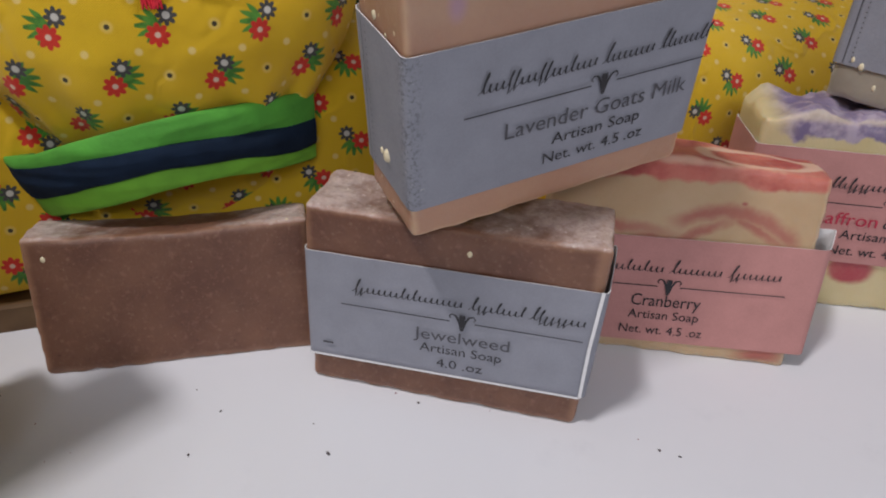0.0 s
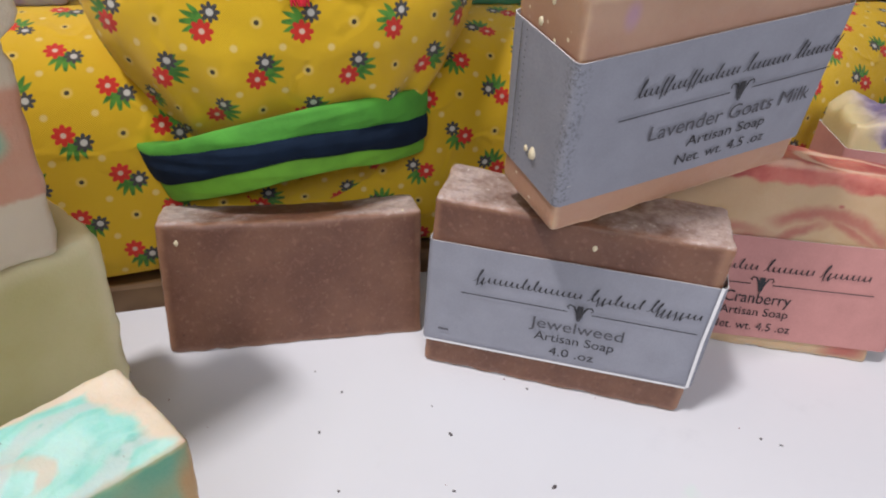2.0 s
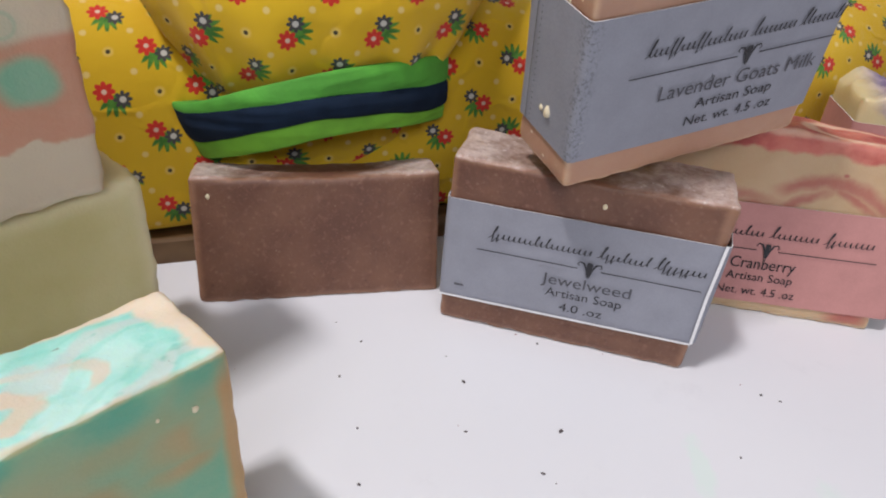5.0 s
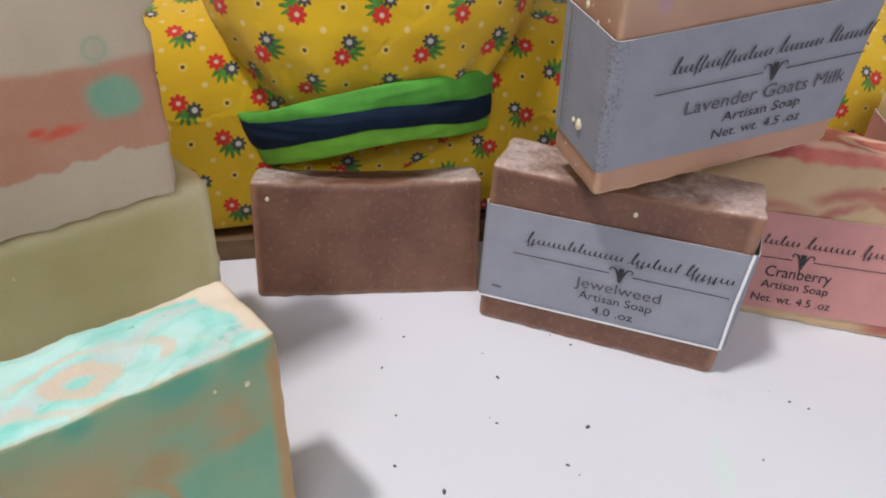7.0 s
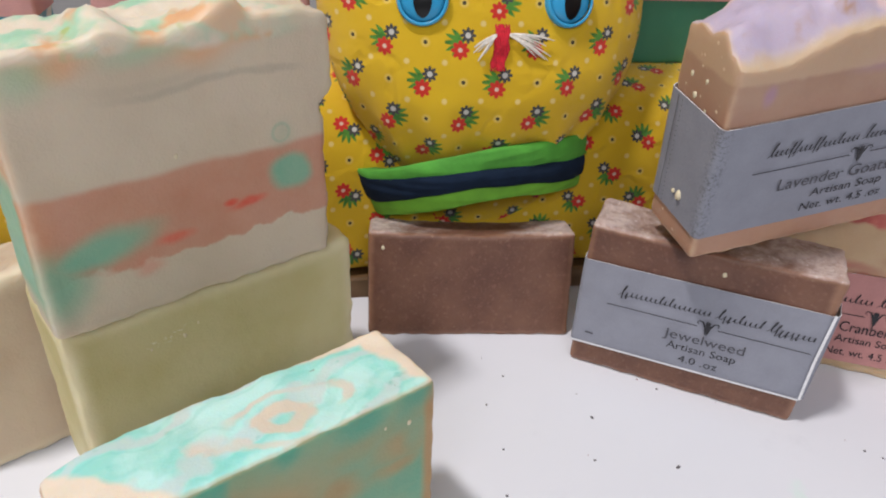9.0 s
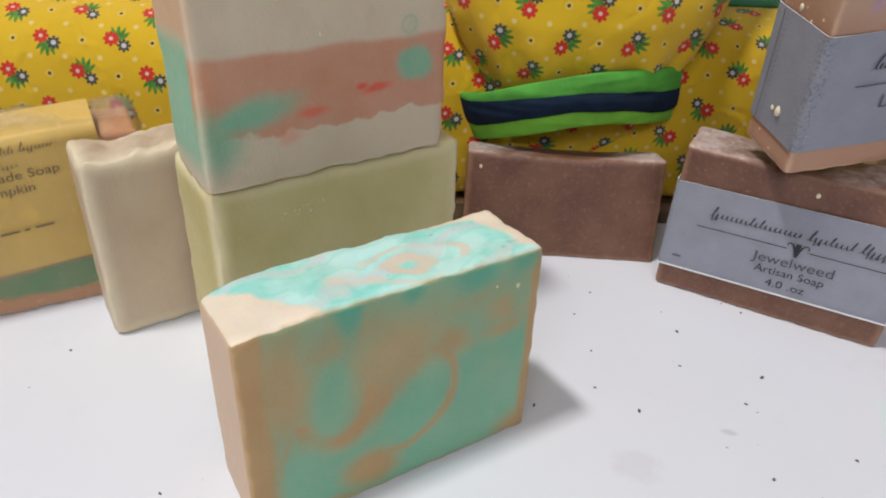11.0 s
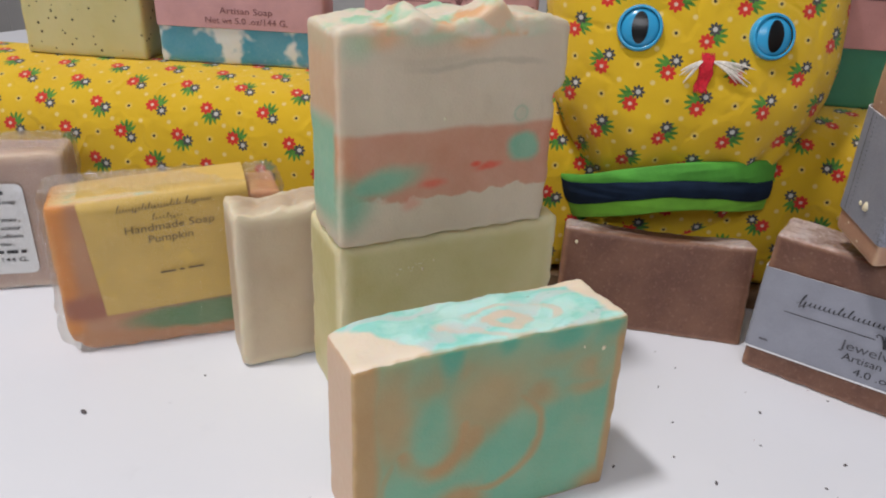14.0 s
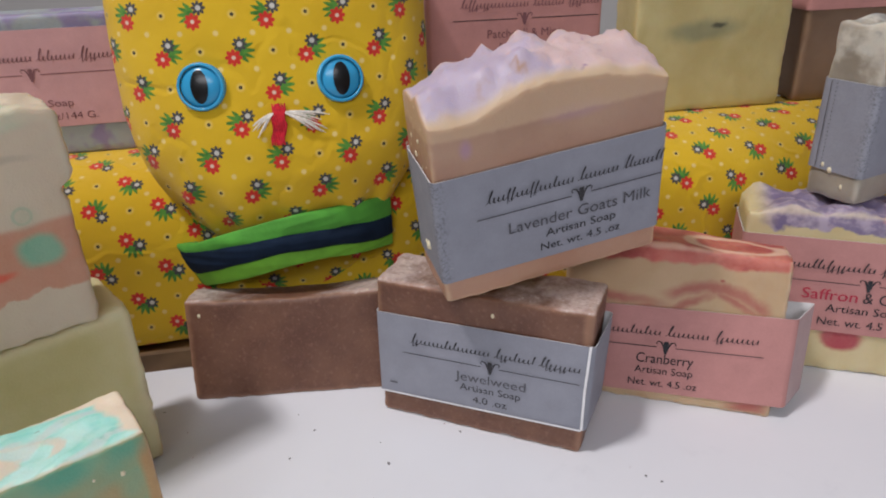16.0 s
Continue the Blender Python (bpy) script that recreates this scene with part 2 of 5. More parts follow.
def saffron_soap(name, w, d, h):
    s = Surface(name)
    c = s.mix((s.noise(0.05, 3, 1)).step(-0.22, 0.22), (0.56, 0.45, 0.23), (0.64, 0.54, 0.32))
    wob = (s.noise(0.12, 3, 2) * 6, s.noise(0.12, 3, 3) * 5)
    c = s.mix(s.spot(42, 15.5, 8, 5.2, 0.25, 0, wob), c, (0.40, 0.05, 0.07))
    c = s.mix(s.spot(69, 13, 8, 5.5, 0.3, 0, wob), c, (0.28, 0.20, 0.27))
    top = (s.z - h + 7.0 + wob[0] * 1.6 - s.y * 0.1).step(-0.7, 0.7)
    tc = s.mix((s.noise(0.20, 4, 7)).step(-0.10, 0.12), (0.17, 0.13, 0.26), (0.40, 0.33, 0.45))
    tc = s.mix((s.noise(0.08, 3, 8) + (s.x - 58) * 0.012).step(0.02, 0.14), tc, (0.45, 0.07, 0.07))
    c = s.mix(top * s.x.step(2, 12), c, tc)
    return soap_finish(s, w, d, h, (0.70, 0.60, 0.40), 2.4, 0.5, c)


def grey_marbled_soap(name, w, d, h):
    s = Surface(name)
    c = s.mix((s.noise(0.06, 3, 1)).step(-0.2, 0.2), (0.25, 0.215, 0.170), (0.36, 0.315, 0.255))
    c = s.mix((s.noise(0.09, 4, 2) + (s.z - 52) * 0.012).step(-0.04, 0.16), c, (0.60, 0.57, 0.50))
    c = s.mix((s.noise(0.10, 4, 4) + (s.x - 6) * 0.01).step(0.06, 0.2) * s.z.step(40, 50) * 0.7, c, (0.11, 0.11, 0.12))
    return soap_finish(s, w, d, h, (0.56, 0.52, 0.44), 2.4, 0.6, c)


def mint_soap(name, w, d, h):
    s = Surface(name)
    wob = (s.noise(0.05, 3, 2) * 7 + s.noise(0.16, 2, 26) * 2.0, s.noise(0.05, 3, 3) * 7 + s.noise(0.16, 2, 27) * 2.0)
    teal = s.mix((s.noise(0.05, 2, 1)).step(-0.25, 0.25), (0.140, 0.390, 0.250), (0.180, 0.450, 0.300))
    tan = s.mix((s.noise(0.06, 3, 4)).step(-0.25, 0.25), (0.43, 0.235, 0.085), (0.49, 0.290, 0.120))
    # tan swirl over the green, with pools of green laid back into it
    o = (s.x + wob[0] * 0.4).step(10.5, 4.5)
    o = o.max(s.spot(10, 43, 7, 16, 0.7, 4, wob) * 0.85)
    o = o.max(s.spot(38, 42, 15, 13, 0.7, 25, wob) * 0.80)
    o = o.max(s.spot(22, 50, 20, 5, 0.9, 4, wob) * 0.6)
    o = o.max(s.ring(22, 34, 9, 12, 2.4, -170, 20, wob, 0.9))
    o = o.max(s.spot(32, 30, 4.5, 8, 0.7, -25, wob) * 0.95)
    o = o * (1.0 - s.spot(22, 36.5, 4.6, 9.0, 0.6, -4, wob) * 0.92)
    o = o * (1.0 - s.spot(44, 28, 11, 4.6, 0.6, 40, wob) * 0.92)
    o = o.max(s.ring(38, 28, 16, 16.5, 1.3, -110, 60, wob, 0.95) * 0.85)
    o = o.max(s.spot(52, 40, 5, 5, 0.8, 0, wob) * 0.8)
    o = o * (1.0 - s.spot(14, 14, 6.5, 12, 0.5, -6, wob) * 0.9)
    o = o.max(s.ring(16, 16, 8.5, 15, 1.0, 120, 181, wob, 0.9) * 0.6)
    o = o.max(s.spot(31, 9, 7.5, 5.5, 0.6, -8, wob) * 0.95).max(s.spot(18, 2.5, 12, 2.0, 0.7, -4, wob) * 0.7)
    o = o.max(s.spot(70, 45, 8, 5, 0.8, -10, wob) * 0.75).max(s.spot(69, 39, 6, 2.2, 0.8, 5, wob) * 0.75)
    o = o.max(s.spot(55, 50, 18, 4, 0.9, 0, wob) * 0.45)
    o = o * (1.0 - s.spot(73, 46, 2.6, 3.5, 0.8, 0, wob) * 0.6)
    o = o.max((s.x + wob[0] * 0.3).step(w - 5.0, w - 2.2)).max(s.spot(80, 1, 10, 7, 0.6, 0, wob))
    o = o.max(s.z.step(2.2, 0.4) * 0.6).max(s.spot(5, 1, 11, 5, 0.6, 0, wob))
    grad = s.mix((s.noise(0.07, 2, 6) + (s.z - 30) * 0.004).step(0.0, 0.34) * 0.40, teal, tan)
    c = s.mix(o * 0.92, grad, tan)
    # turquoise that ran down over the front edge
    fall = s.spot(25, h - 2, 3.2, 8, 0.6, 0, wob).max(s.spot(59, h - 1, 6, 5.5, 0.6, 0, wob)).max(s.spot(74, h - 1, 5, 5, 0.7, 0, wob)).max(s.spot(42, h, 3, 3.5, 0.7, 0, wob))
    drip = (s.x.step(16, 22) * s.x.step(w - 3, w - 6) * (s.z - h + 1.2 + s.noise(0.12, 3, 9) * 7).step(0.2, 1.8)).max(fall * 0.9)
    c = s.mix(drip, c, (0.05, 0.36, 0.25))
    c = s.mix(s.y.step(0.8, 1.6) * s.x.step(3.0, 1.0), c, (0.62, 0.43, 0.29))
    top = (s.z - h).step(-9.0, -7.0) * s.nz.step(0.45, 0.7)
    warp = s.noise(0.04, 3, 7) * 16
    flow = s.y * 0.42 - s.x * 0.07 + warp
    tc = s.mix((s.noise(0.07, 4, 8, 0.6)).step(-0.12, 0.12), (0.28, 0.72, 0.65), (0.50, 0.83, 0.79))
    tc = s.mix((flow.sin() + s.noise(0.25, 3, 19) * 0.4).step(0.45, 0.95) * 0.65, tc, (0.60, 0.66, 0.66))
    tc = s.mix(((flow * 2.1 + 1.0).sin() + s.noise(0.3, 3, 20) * 0.5).step(0.60, 1.15) * 0.35, tc, (0.16, 0.62, 0.54))
    ex, ey = (s.x - 45) / 15, (s.y - 9) / 8.5
    curl = (ex * ex + ey * ey).sqrt() + s.noise(0.06, 3, 23) * 1.6 + s.noise(0.3, 3, 24) * 0.25
    tc = s.mix((curl - 0.30).abs().step(0.34, 0.16) * 0.85, tc, (0.70, 0.58, 0.46))
    tc = s.mix((curl - 1.00).abs().step(0.17, 0.04) * 0.8 * (s.noise(0.05, 2, 25)).step(-0.14, 0.04), tc, (0.70, 0.60, 0.50))
    tc = s.mix((s.noise(0.11, 3, 10)).step(0.14, 0.22) * 0.7, tc, (0.06, 0.50, 0.42))
    tc = s.mix(s.noise(0.5, 2, 28).step(0.22, 0.27) * s.x.step(50, 60) * 0.7, tc, (0.16, 0.14, 0.10))
    rim = (s.x + s.y * 0.75 + s.noise(0.10, 2, 12) * 8).step(22, 19.5).max((s.y + s.x * 0.13 - 29.0 + s.noise(0.3, 2, 13) * 2).step(2.0, 3.5)).max((s.x + s.y * 0.25 + s.noise(0.14, 3, 29) * 9).step(w - 3.5, w - 0.5))
    tc = s.mix(rim, tc, (0.79, 0.69, 0.56))
    c = s.mix(top, c, tc)
    return soap_finish(s, w, d, h, (0.62, 0.42, 0.22), 1.3, 0.5, c)


def layered_soap(name, w, d, h):
    s = Surface(name)
    wob = (s.noise(0.06, 3, 2) * 7, s.noise(0.06, 3, 3) * 7)
    white = s.mix((s.noise(0.04, 3, 1)).step(-0.25, 0.25), (0.56, 0.455, 0.330), (0.63, 0.525, 0.395))
    pink = s.mix((s.noise(0.05, 3, 4)).step(-0.25, 0.25), (0.50, 0.215, 0.125), (0.56, 0.265, 0.175))
    pink = s.mix(s.x.step(9, -2) * 0.5, pink, (0.62, 0.27, 0.10))
    lowedge = 15.0 + s.noise(0.11, 3, 5) * 11 - s.x * 0.02
    band = (s.z - lowedge).step(-0.7, 0.7) * (s.z - 35.5 + s.noise(0.06, 2, 6) * 4).step(1.2, -1.2)
    c = s.mix(band, white, pink)
    teal = s.spot(13, 20, 12, 3.8, 0.6, 10, wob).max(s.spot(2, 14, 8, 8, 0.7, 0, wob) * 0.9).max(s.spot(62.5, 27, 6.6, 5.0, 0.30, -28, wob)).max(s.ring(61, 38.5, 2.3, 2.3, 0.5, soft=0.9) * 0.45).max(s.spot(61, 38, 3, 3, 0.9, 0, wob) * 0.25)
    c = s.mix(teal, c, (0.17, 0.40, 0.265))
    c = s.mix(s.spot(50, 21.5, 4.2, 1.2, 0.7, 4, wob).max(s.spot(46, 23, 1.8, 0.9, 0.7)).max(s.spot(31, 18.5, 4, 1.3, 0.8, 0, wob) * 0.9).max(s.spot(24, 13, 3, 2.0, 0.8, 0, wob) * 0.4), c, (0.66, 0.075, 0.03))
    lz = s.z - 54.5 - (s.x * 0.16).sin() * 1.0 - (s.x - 40) * 0.03 + s.noise(0.15, 2, 31) * 2.5
    line = lz.abs().step(1.5, 0.2) * s.x.step(14, 34) * s.x.step(72, 60)
    c = s.mix(line * 0.5, c, (0.36, 0.31, 0.23))
    c = s.mix((lz - 2.2).abs().step(2.0, 0.3) * s.x.step(10, 24) * s.x.step(50, 36) * 0.22, c, (0.36, 0.31, 0.23))
    end = s.x.step(1.8, 0.6)
    c = s.mix(end * (s.spot(0, 24, 999, 14, 0.25, 0, wob)) * (s.y.step(2, 6)), c, (0.21, 0.46, 0.33))
    c = s.mix(end * (s.z - 38.0 + wob[0]).step(0, 4) * (s.z - 62.0).step(4, 0) * 0.6, c, (0.62, 0.34, 0.19))
    up = (s.z - h + 3.5 + wob[1]).step(0, 2.5)
    tc = s.mix((s.noise(0.08, 3, 7)).step(-0.06, 0.10), (0.72, 0.63, 0.50), (0.32, 0.58, 0.40))
    tc = s.mix((s.noise(0.08, 3, 9)).step(0.03, 0.15), tc, (0.70, 0.38, 0.18))
    c = s.mix(s.spot(44, h - 1, 9, 4.5, 0.8, 12, wob).max(s.spot(12, h - 3, 6, 3, 0.9, 0, wob)) * 0.85, c, (0.72, 0.38, 0.19))
    c = s.mix(s.spot(6, h - 5, 5, 3.5, 0.9, 0, wob).max(s.spot(32, h - 2, 9, 2.5, 0.9, 10, wob)) * 0.6, c, (0.34, 0.56, 0.36))
    tc = s.mix((s.noise(0.12, 3, 10)).step(0.12, 0.22), tc, (0.35, 0.45, 0.14))
    c = s.mix(up * s.x.step(72, 56), c, tc)
    return soap_finish(s, w, d, h, (0.70, 0.61, 0.46), 3.0, 0.5, c)


def pumpkin_soap(name, w, d, h):
    s = Surface(name, 0.35)
    wob = (s.noise(0.06, 3, 2) * 8, s.noise(0.06, 3, 3) * 7)
    c = s.mix((s.noise(0.05, 3, 1)).step(-0.2, 0.2), (0.47, 0.20, 0.10), (0.52, 0.27, 0.15))
    c = s.mix((s.x + wob[0] * 0.6).step(9, 3.5), c, (0.68, 0.25, 0.045))
    c = s.mix(s.spot(8, 19, 10, 5.5, 0.4, 0, wob), c, (0.36, 0.12, 0.075))
    c = s.mix((s.z + wob[1]).step(9.5, 7.0) * 0.9, c, (0.50, 0.23, 0.10))
    c = s.mix(s.spot(53, 11, 31, 5.5, 0.25, 0, wob), c, (0.115, 0.25, 0.115))
    tc = s.mix((s.noise(0.09, 3, 7)).step(0.02, 0.14), (0.66, 0.50, 0.26), (0.40, 0.52, 0.36))
    c = s.mix((s.z - h + 1.5).step(0, 1.2) * s.nz.step(0.3, 0.6), c, tc)
    return soap_finish(s, w, d, h, (0.62, 0.33, 0.12), 2.0, 0.5, c)


def marbled_soap(name, w, d, h, a, b, split=0.0):
    s = Surface(name)
    n = s.noise(0.045, 3, 1) + s.noise(0.11, 2, 4) * 0.4
    return soap_finish(s, w, d, h, a, 1.5, 0.4, s.mix((n + split).step(-0.03, 0.06), a, b))


# the printed cotton: red and dark flower pairs with leaf sprigs, in staggered rows
def print_cotton():
    s = Surface("yellow_floral_cotton", 0.85, "UV")
    ground = s.mix((s.noise(0.03, 3, 1) + s.noise(1.5, 2, 2) * 0.3).step(-0.3, 0.3), (0.70, 0.430, 0.003), (0.78, 0.500, 0.006))
    A, R = 25.8, 12.9
    u, v = s.x + s.noise(0.03, 1, 21) * 1.0, s.y + s.noise(0.03, 1, 22) * 1.0
    j = (v / R + 0.5).floor()
    y = v - j * R
    xs = u / A + j * 0.5
    i = xs.floor()
    x = (xs - i - 0.5) * A
    sgn = 1.0 - (i - ((j + 1.0) / 2.0).floor() + 1.0 - j.mod2()).mod2() * 2.0

    def petals(cx, cy, rad, n, deep):
        dx, dy = x - cx, y - cy
        r = (dx * dx + dy * dy).sqrt()
        a = dy.atan2(dx)
        lim = ((a * (n / 2)).cos().abs() * deep + (1 - deep)) * rad
        return r, (r - lim).step(0.18, -0.18)

    # leaf sprig, up or down
    ly = y * sgn + 0.2
    lx = x - 0.2
    r = (lx * lx + ly * ly).sqrt()
    a = lx.atan2(ly)
    pitch = 0.40
    off = (a - (a / pitch + 0.5).floor() * pitch) * r
    long = 7.8 - a.abs() * 2.0
    wide = (r * (long - r) / (long * long)).max(0.0) * 3.3
    leaf = (off.abs() - wide).step(0.22, -0.22) * a.abs().step(1.02, 0.96) * (r - long).step(0.1, -0.3)
    c = s.mix(leaf, ground, s.mix(s.noise(0.4, 2, 7).step(-0.1, 0.1), (0.045, 0.19, 0.018), (0.085, 0.29, 0.030)))
    r2, dark = petals(2.5, -1.4, 2.7, 8, 0.42)
    c = s.mix(dark, c, (0.060, 0.058, 0.058))
    c = s.mix(r2.step(1.15, 0.75), c, (0.62, 0.60, 0.55))
    r1, red = petals(-2.3, 1.2, 3.15, 8, 0.34)
    c = s.mix(red, c, (0.66, 0.028, 0.012))
    c = s.mix(r1.step(0.95, 0.55), c, (0.78, 0.55, 0.42))
    # small dots between the sprigs
    hx = x.abs() - A / 2
    q = (hx * hx + y * y).sqrt()
    c = s.mix(q.step(2.0, 0.9) * 0.45, c, (0.86, 0.66, 0.24))
    c = s.mix(q.step(0.85, 0.5), c, (0.05, 0.04, 0.02))
    gx, gy = x.abs() - A * 0.25, y.abs() - R * 0.5
    g = (gx * gx + gy * gy).sqrt()
    c = s.mix(g.step(1.3, 0.6) * 0.6, c, (0.86, 0.70, 0.34))
    s.colour(c)
    weave = (s.x * 9.0).sin() * (s.y * 9.0).sin() * 0.10
    s.bump(s.noise(0.07, 3, 31) * 1.3 + s.noise(0.30, 2, 32) * 0.25 + weave - s.noise(0.028, 3, 33).abs().step(0.045, 0.0) * 0.55, 0.0018, 0.65)
    s.b.inputs["Sheen Weight"].default_value = 0.15
    return s.m


COTTON = print_cotton()
GREEN_CLOTH = paint("green_cloth", (0.075, 0.33, 0.035), 0.8, 0.12, 0.09, 0.0004, 0.5)
LIME_CLOTH = paint("lime_cloth", (0.155, 0.42, 0.03), 0.8, 0.12, 0.09, 0.0004, 0.5)
NAVY_CLOTH = paint("navy_cloth", (0.010, 0.020, 0.042), 0.95, 0.18, 0.09, 0.0004, 0.5)
EYE_BLUE = paint("blue_plastic", (0.035, 0.36, 0.66), 0.24, 0.05)
EYE_RIM = paint("pale_blue_plastic", (0.045, 0.38, 0.68), 0.12, 0.05)
NAVY_CLOTH.node_tree.nodes["Principled BSDF"].inputs["Specular IOR Level"].default_value = 0.15
EYE_BLACK = paint("black_plastic", (0.004, 0.004, 0.005), 0.28, 0.0)
RED_YARN = paint("red_yarn", (0.62, 0.012, 0.03), 0.8, 0.15, 0.8)
WHITE_YARN = paint("white_yarn", (0.80, 0.74, 0.66), 0.8, 0.1, 0.8)


def table_white():
    s = Surface("white_table_laminate", 0.38)
    c = s.mix((s.noise(0.008, 4, 1)).step(-0.3, 0.3), (0.68, 0.695, 0.75), (0.73, 0.74, 0.785))
    c = s.mix((s.noise(0.05, 5, 2, 0.7)).step(0.08, 0.35) * 0.35, c, (0.54, 0.55, 0.60))

    def stain(cx, cy, rx, ry, colour, amount, seed):
        ex = (s.x - cx + s.noise(0.25, 3, seed) * rx * 1.6) / rx
        ey = (s.y - cy + s.noise(0.25, 3, seed + 1) * ry * 1.6) / ry
        return s.mix((ex * ex + ey * ey).sqrt().step(1.3, 0.5) * amount, c, colour)

    c = stain(-100, 46, 0.9, 1.8, (0.62, 0.10, 0.16), 0.75, 5)
    c = stain(-94, 40, 0.7, 1.1, (0.55, 0.08, 0.12), 0.75, 7)
    c = stain(88, 160, 3, 12, (0.62, 0.80, 0.72), 0.45, 9)
    c = stain(120, 150, 5, 9, (0.62, 0.80, 0.72), 0.35, 11)
    c = stain(57, 119, 1.4, 1.1, (0.28, 0.16, 0.09), 0.85, 13)
    c = stain(65.5, 118, 1.2, 1.6, (0.42, 0.22, 0.10), 0.8, 15)
    c = stain(69, 115, 3.0, 1.4, (0.62, 0.45, 0.28), 0.6, 19)
    c = stain(40, 140, 2.6, 1.2, (0.45, 0.45, 0.48), 0.5, 21)
    c = stain(14, 118, 7, 6, (0.58, 0.57, 0.62), 0.4, 23)
    c = stain(-88, 47, 0.5, 3.0, (0.50, 0.42, 0.34), 0.5, 17)
    s.colour(c)
    s.rough(s.noise(0.02, 4, 3) * 0.25 + 0.40)
    s.bump(s.noise(0.15, 3, 4), 0.0003, 0.15)
    return s.m


def wood(name, dark, light, rough=0.6):
    s = Surface(name, rough)
    g = ((s.y + s.noise(0.01, 3, 1) * 40 + s.z * 0.7) * 0.9).sin() * 0.25 + s.noise(0.12, 4, 2)
    s.colour(s.mix(g.step(-0.4, 0.4), dark, light))
    return s.m


TABLE = table_white()
PLANK = wood("brown_wood", (0.115, 0.060, 0.022), (0.185, 0.105, 0.045))
WALL = paint("pale_grey_wall", (0.55, 0.54, 0.54), 0.9, 0.04, 0.004)
CEILING = paint("white_ceiling", (0.8, 0.8, 0.8), 0.9, 0.03, 0.004)
FLOOR = paint("grey_floor", (0.45, 0.44, 0.43), 0.6, 0.1, 0.01)
CRUMB = paint("dark_crumb", (0.10, 0.085, 0.09), 0.7)
CRUMB_PINK = paint("reddish_crumb", (0.24, 0.07, 0.09), 0.7)
CRUMB_SOAP = paint("soap_shaving", (0.75, 0.66, 0.46), 0.6)


def wrap_film():
    m = bpy.data.materials.new("clear_shrink_film")
    m.use_nodes = True
    nt = m.node_tree
    for n in list(nt.nodes):
        if n.type == "BSDF_PRINCIPLED":
            nt.nodes.remove(n)
    out = [n for n in nt.nodes if n.type == "OUTPUT_MATERIAL"][0]
    tr, gl, mx, lw, cu, bp, nz = (nt.nodes.new("ShaderNode" + k) for k in ("BsdfTransparent", "BsdfGlossy", "MixShader", "LayerWeight", "MapRange", "Bump", "TexNoise"))
    tr.inputs[0].default_value = (0.97, 0.97, 0.95, 1)
    gl.inputs["Roughness"].default_value = 0.11
    nz.inputs["Scale"].default_value, nz.inputs["Detail"].default_value = 140.0, 4.0
    bp.inputs["Strength"].default_value, bp.inputs["Distance"].default_value = 0.8, 0.002
    nt.links.new(nz.outputs["Fac"], bp.inputs["Height"])
    nt.links.new(bp.outputs[0], gl.inputs["Normal"])
    cu.inputs[3].default_value, cu.inputs[4].default_value = 0.03, 0.45
    nt.links.new(lw.outputs["Facing"], cu.inputs[0])
    nt.links.new(cu.outputs[0], mx.inputs[0])
    nt.links.new(tr.outputs[0], mx.inputs[1])
    nt.links.new(gl.outputs[0], mx.inputs[2])
    nt.links.new(mx.outputs[0], out.inputs[0])
    return m


FILM = wrap_film()


# ---- mesh helpers ----
class Shape:
    """Gathers vertices, faces, material slots and uv's of one mesh."""
    def __init__(self):
        self.v, self.f, self.m, self.uv = [], [], [], []

    def quadgrid(self, rows, mat=0, uvs=None, loop=False):
        """Faces over rows of points of equal length."""
        base, n = len(self.v), len(rows[0])
        for r in rows:
            self.v += [tuple(p) for p in r]
        for a in range(len(rows) - 1):
            for b in range(n if loop else n - 1):
                c = (b + 1) % n
                self.f.append((base + a * n + b, base + a * n + c, base + (a + 1) * n + c, base + (a + 1) * n + b))
                self.m.append(mat)
                if uvs:
                    c2 = b + 1
                    self.uv.append((uvs[a][b], uvs[a][c2], uvs[a + 1][c2], uvs[a + 1][b]))
                else:
                    self.uv.append(((0, 0),) * 4)

    def face(self, pts, mat=0):
        base = len(self.v)
        self.v += [tuple(p) for p in pts]
        self.f.append(tuple(range(base, base + len(pts))))
        self.m.append(mat)
        self.uv.append(((0, 0),) * len(pts))

    def tube(self, pts, radius, mat=0, sides=7):
        pts = [Vector(p) for p in pts]
        rows = []
        for k, p in enumerate(pts):
            d = (pts[min(k + 1, len(pts) - 1)] - pts[max(k - 1, 0)]).normalized()
            a = d.orthogonal().normalized()
            b = d.cross(a)
            r = radius * (0.45 if k in (0, len(pts) - 1) else 1.0)
            rows.append([p + (a * math.cos(t) + b * math.sin(t)) * r for t in [2 * math.pi * q / sides for q in range(sides)]])
        self.quadgrid(rows, mat, loop=True)
        self.face(rows[0][::-1], mat)
        self.face(rows[-1], mat)

    def mesh(self, name, mats, smooth=True):
        me = bpy.data.meshes.new(name)
        me.from_pydata(self.v, [], self.f)
        for m in mats:
            me.materials.append(m)
        me.polygons.foreach_set("material_index", self.m)
        me.polygons.foreach_set("use_smooth", [smooth] * len(self.f))
        lay = me.uv_layers.new(name="UVMap")
        lay.data.foreach_set("uv", [c for quad in self.uv for p in quad for c in p])
        me.update()
        return me


def part(name, shape, mats, parent=None, label="", smooth=True):
    ob = new(name, shape.mesh(name, mats, smooth) if isinstance(shape, Shape) else shape)
    if parent is not None:
        ob.parent = parent
    if label:
        tagged(ob, label)
    return ob


def spaced(size, r, n):
    inner = [r + (size - 2 * r) * k / n for k in range(n + 1)]
    return [0.0, r * 0.28] + inner + [size - r * 0.28, size]


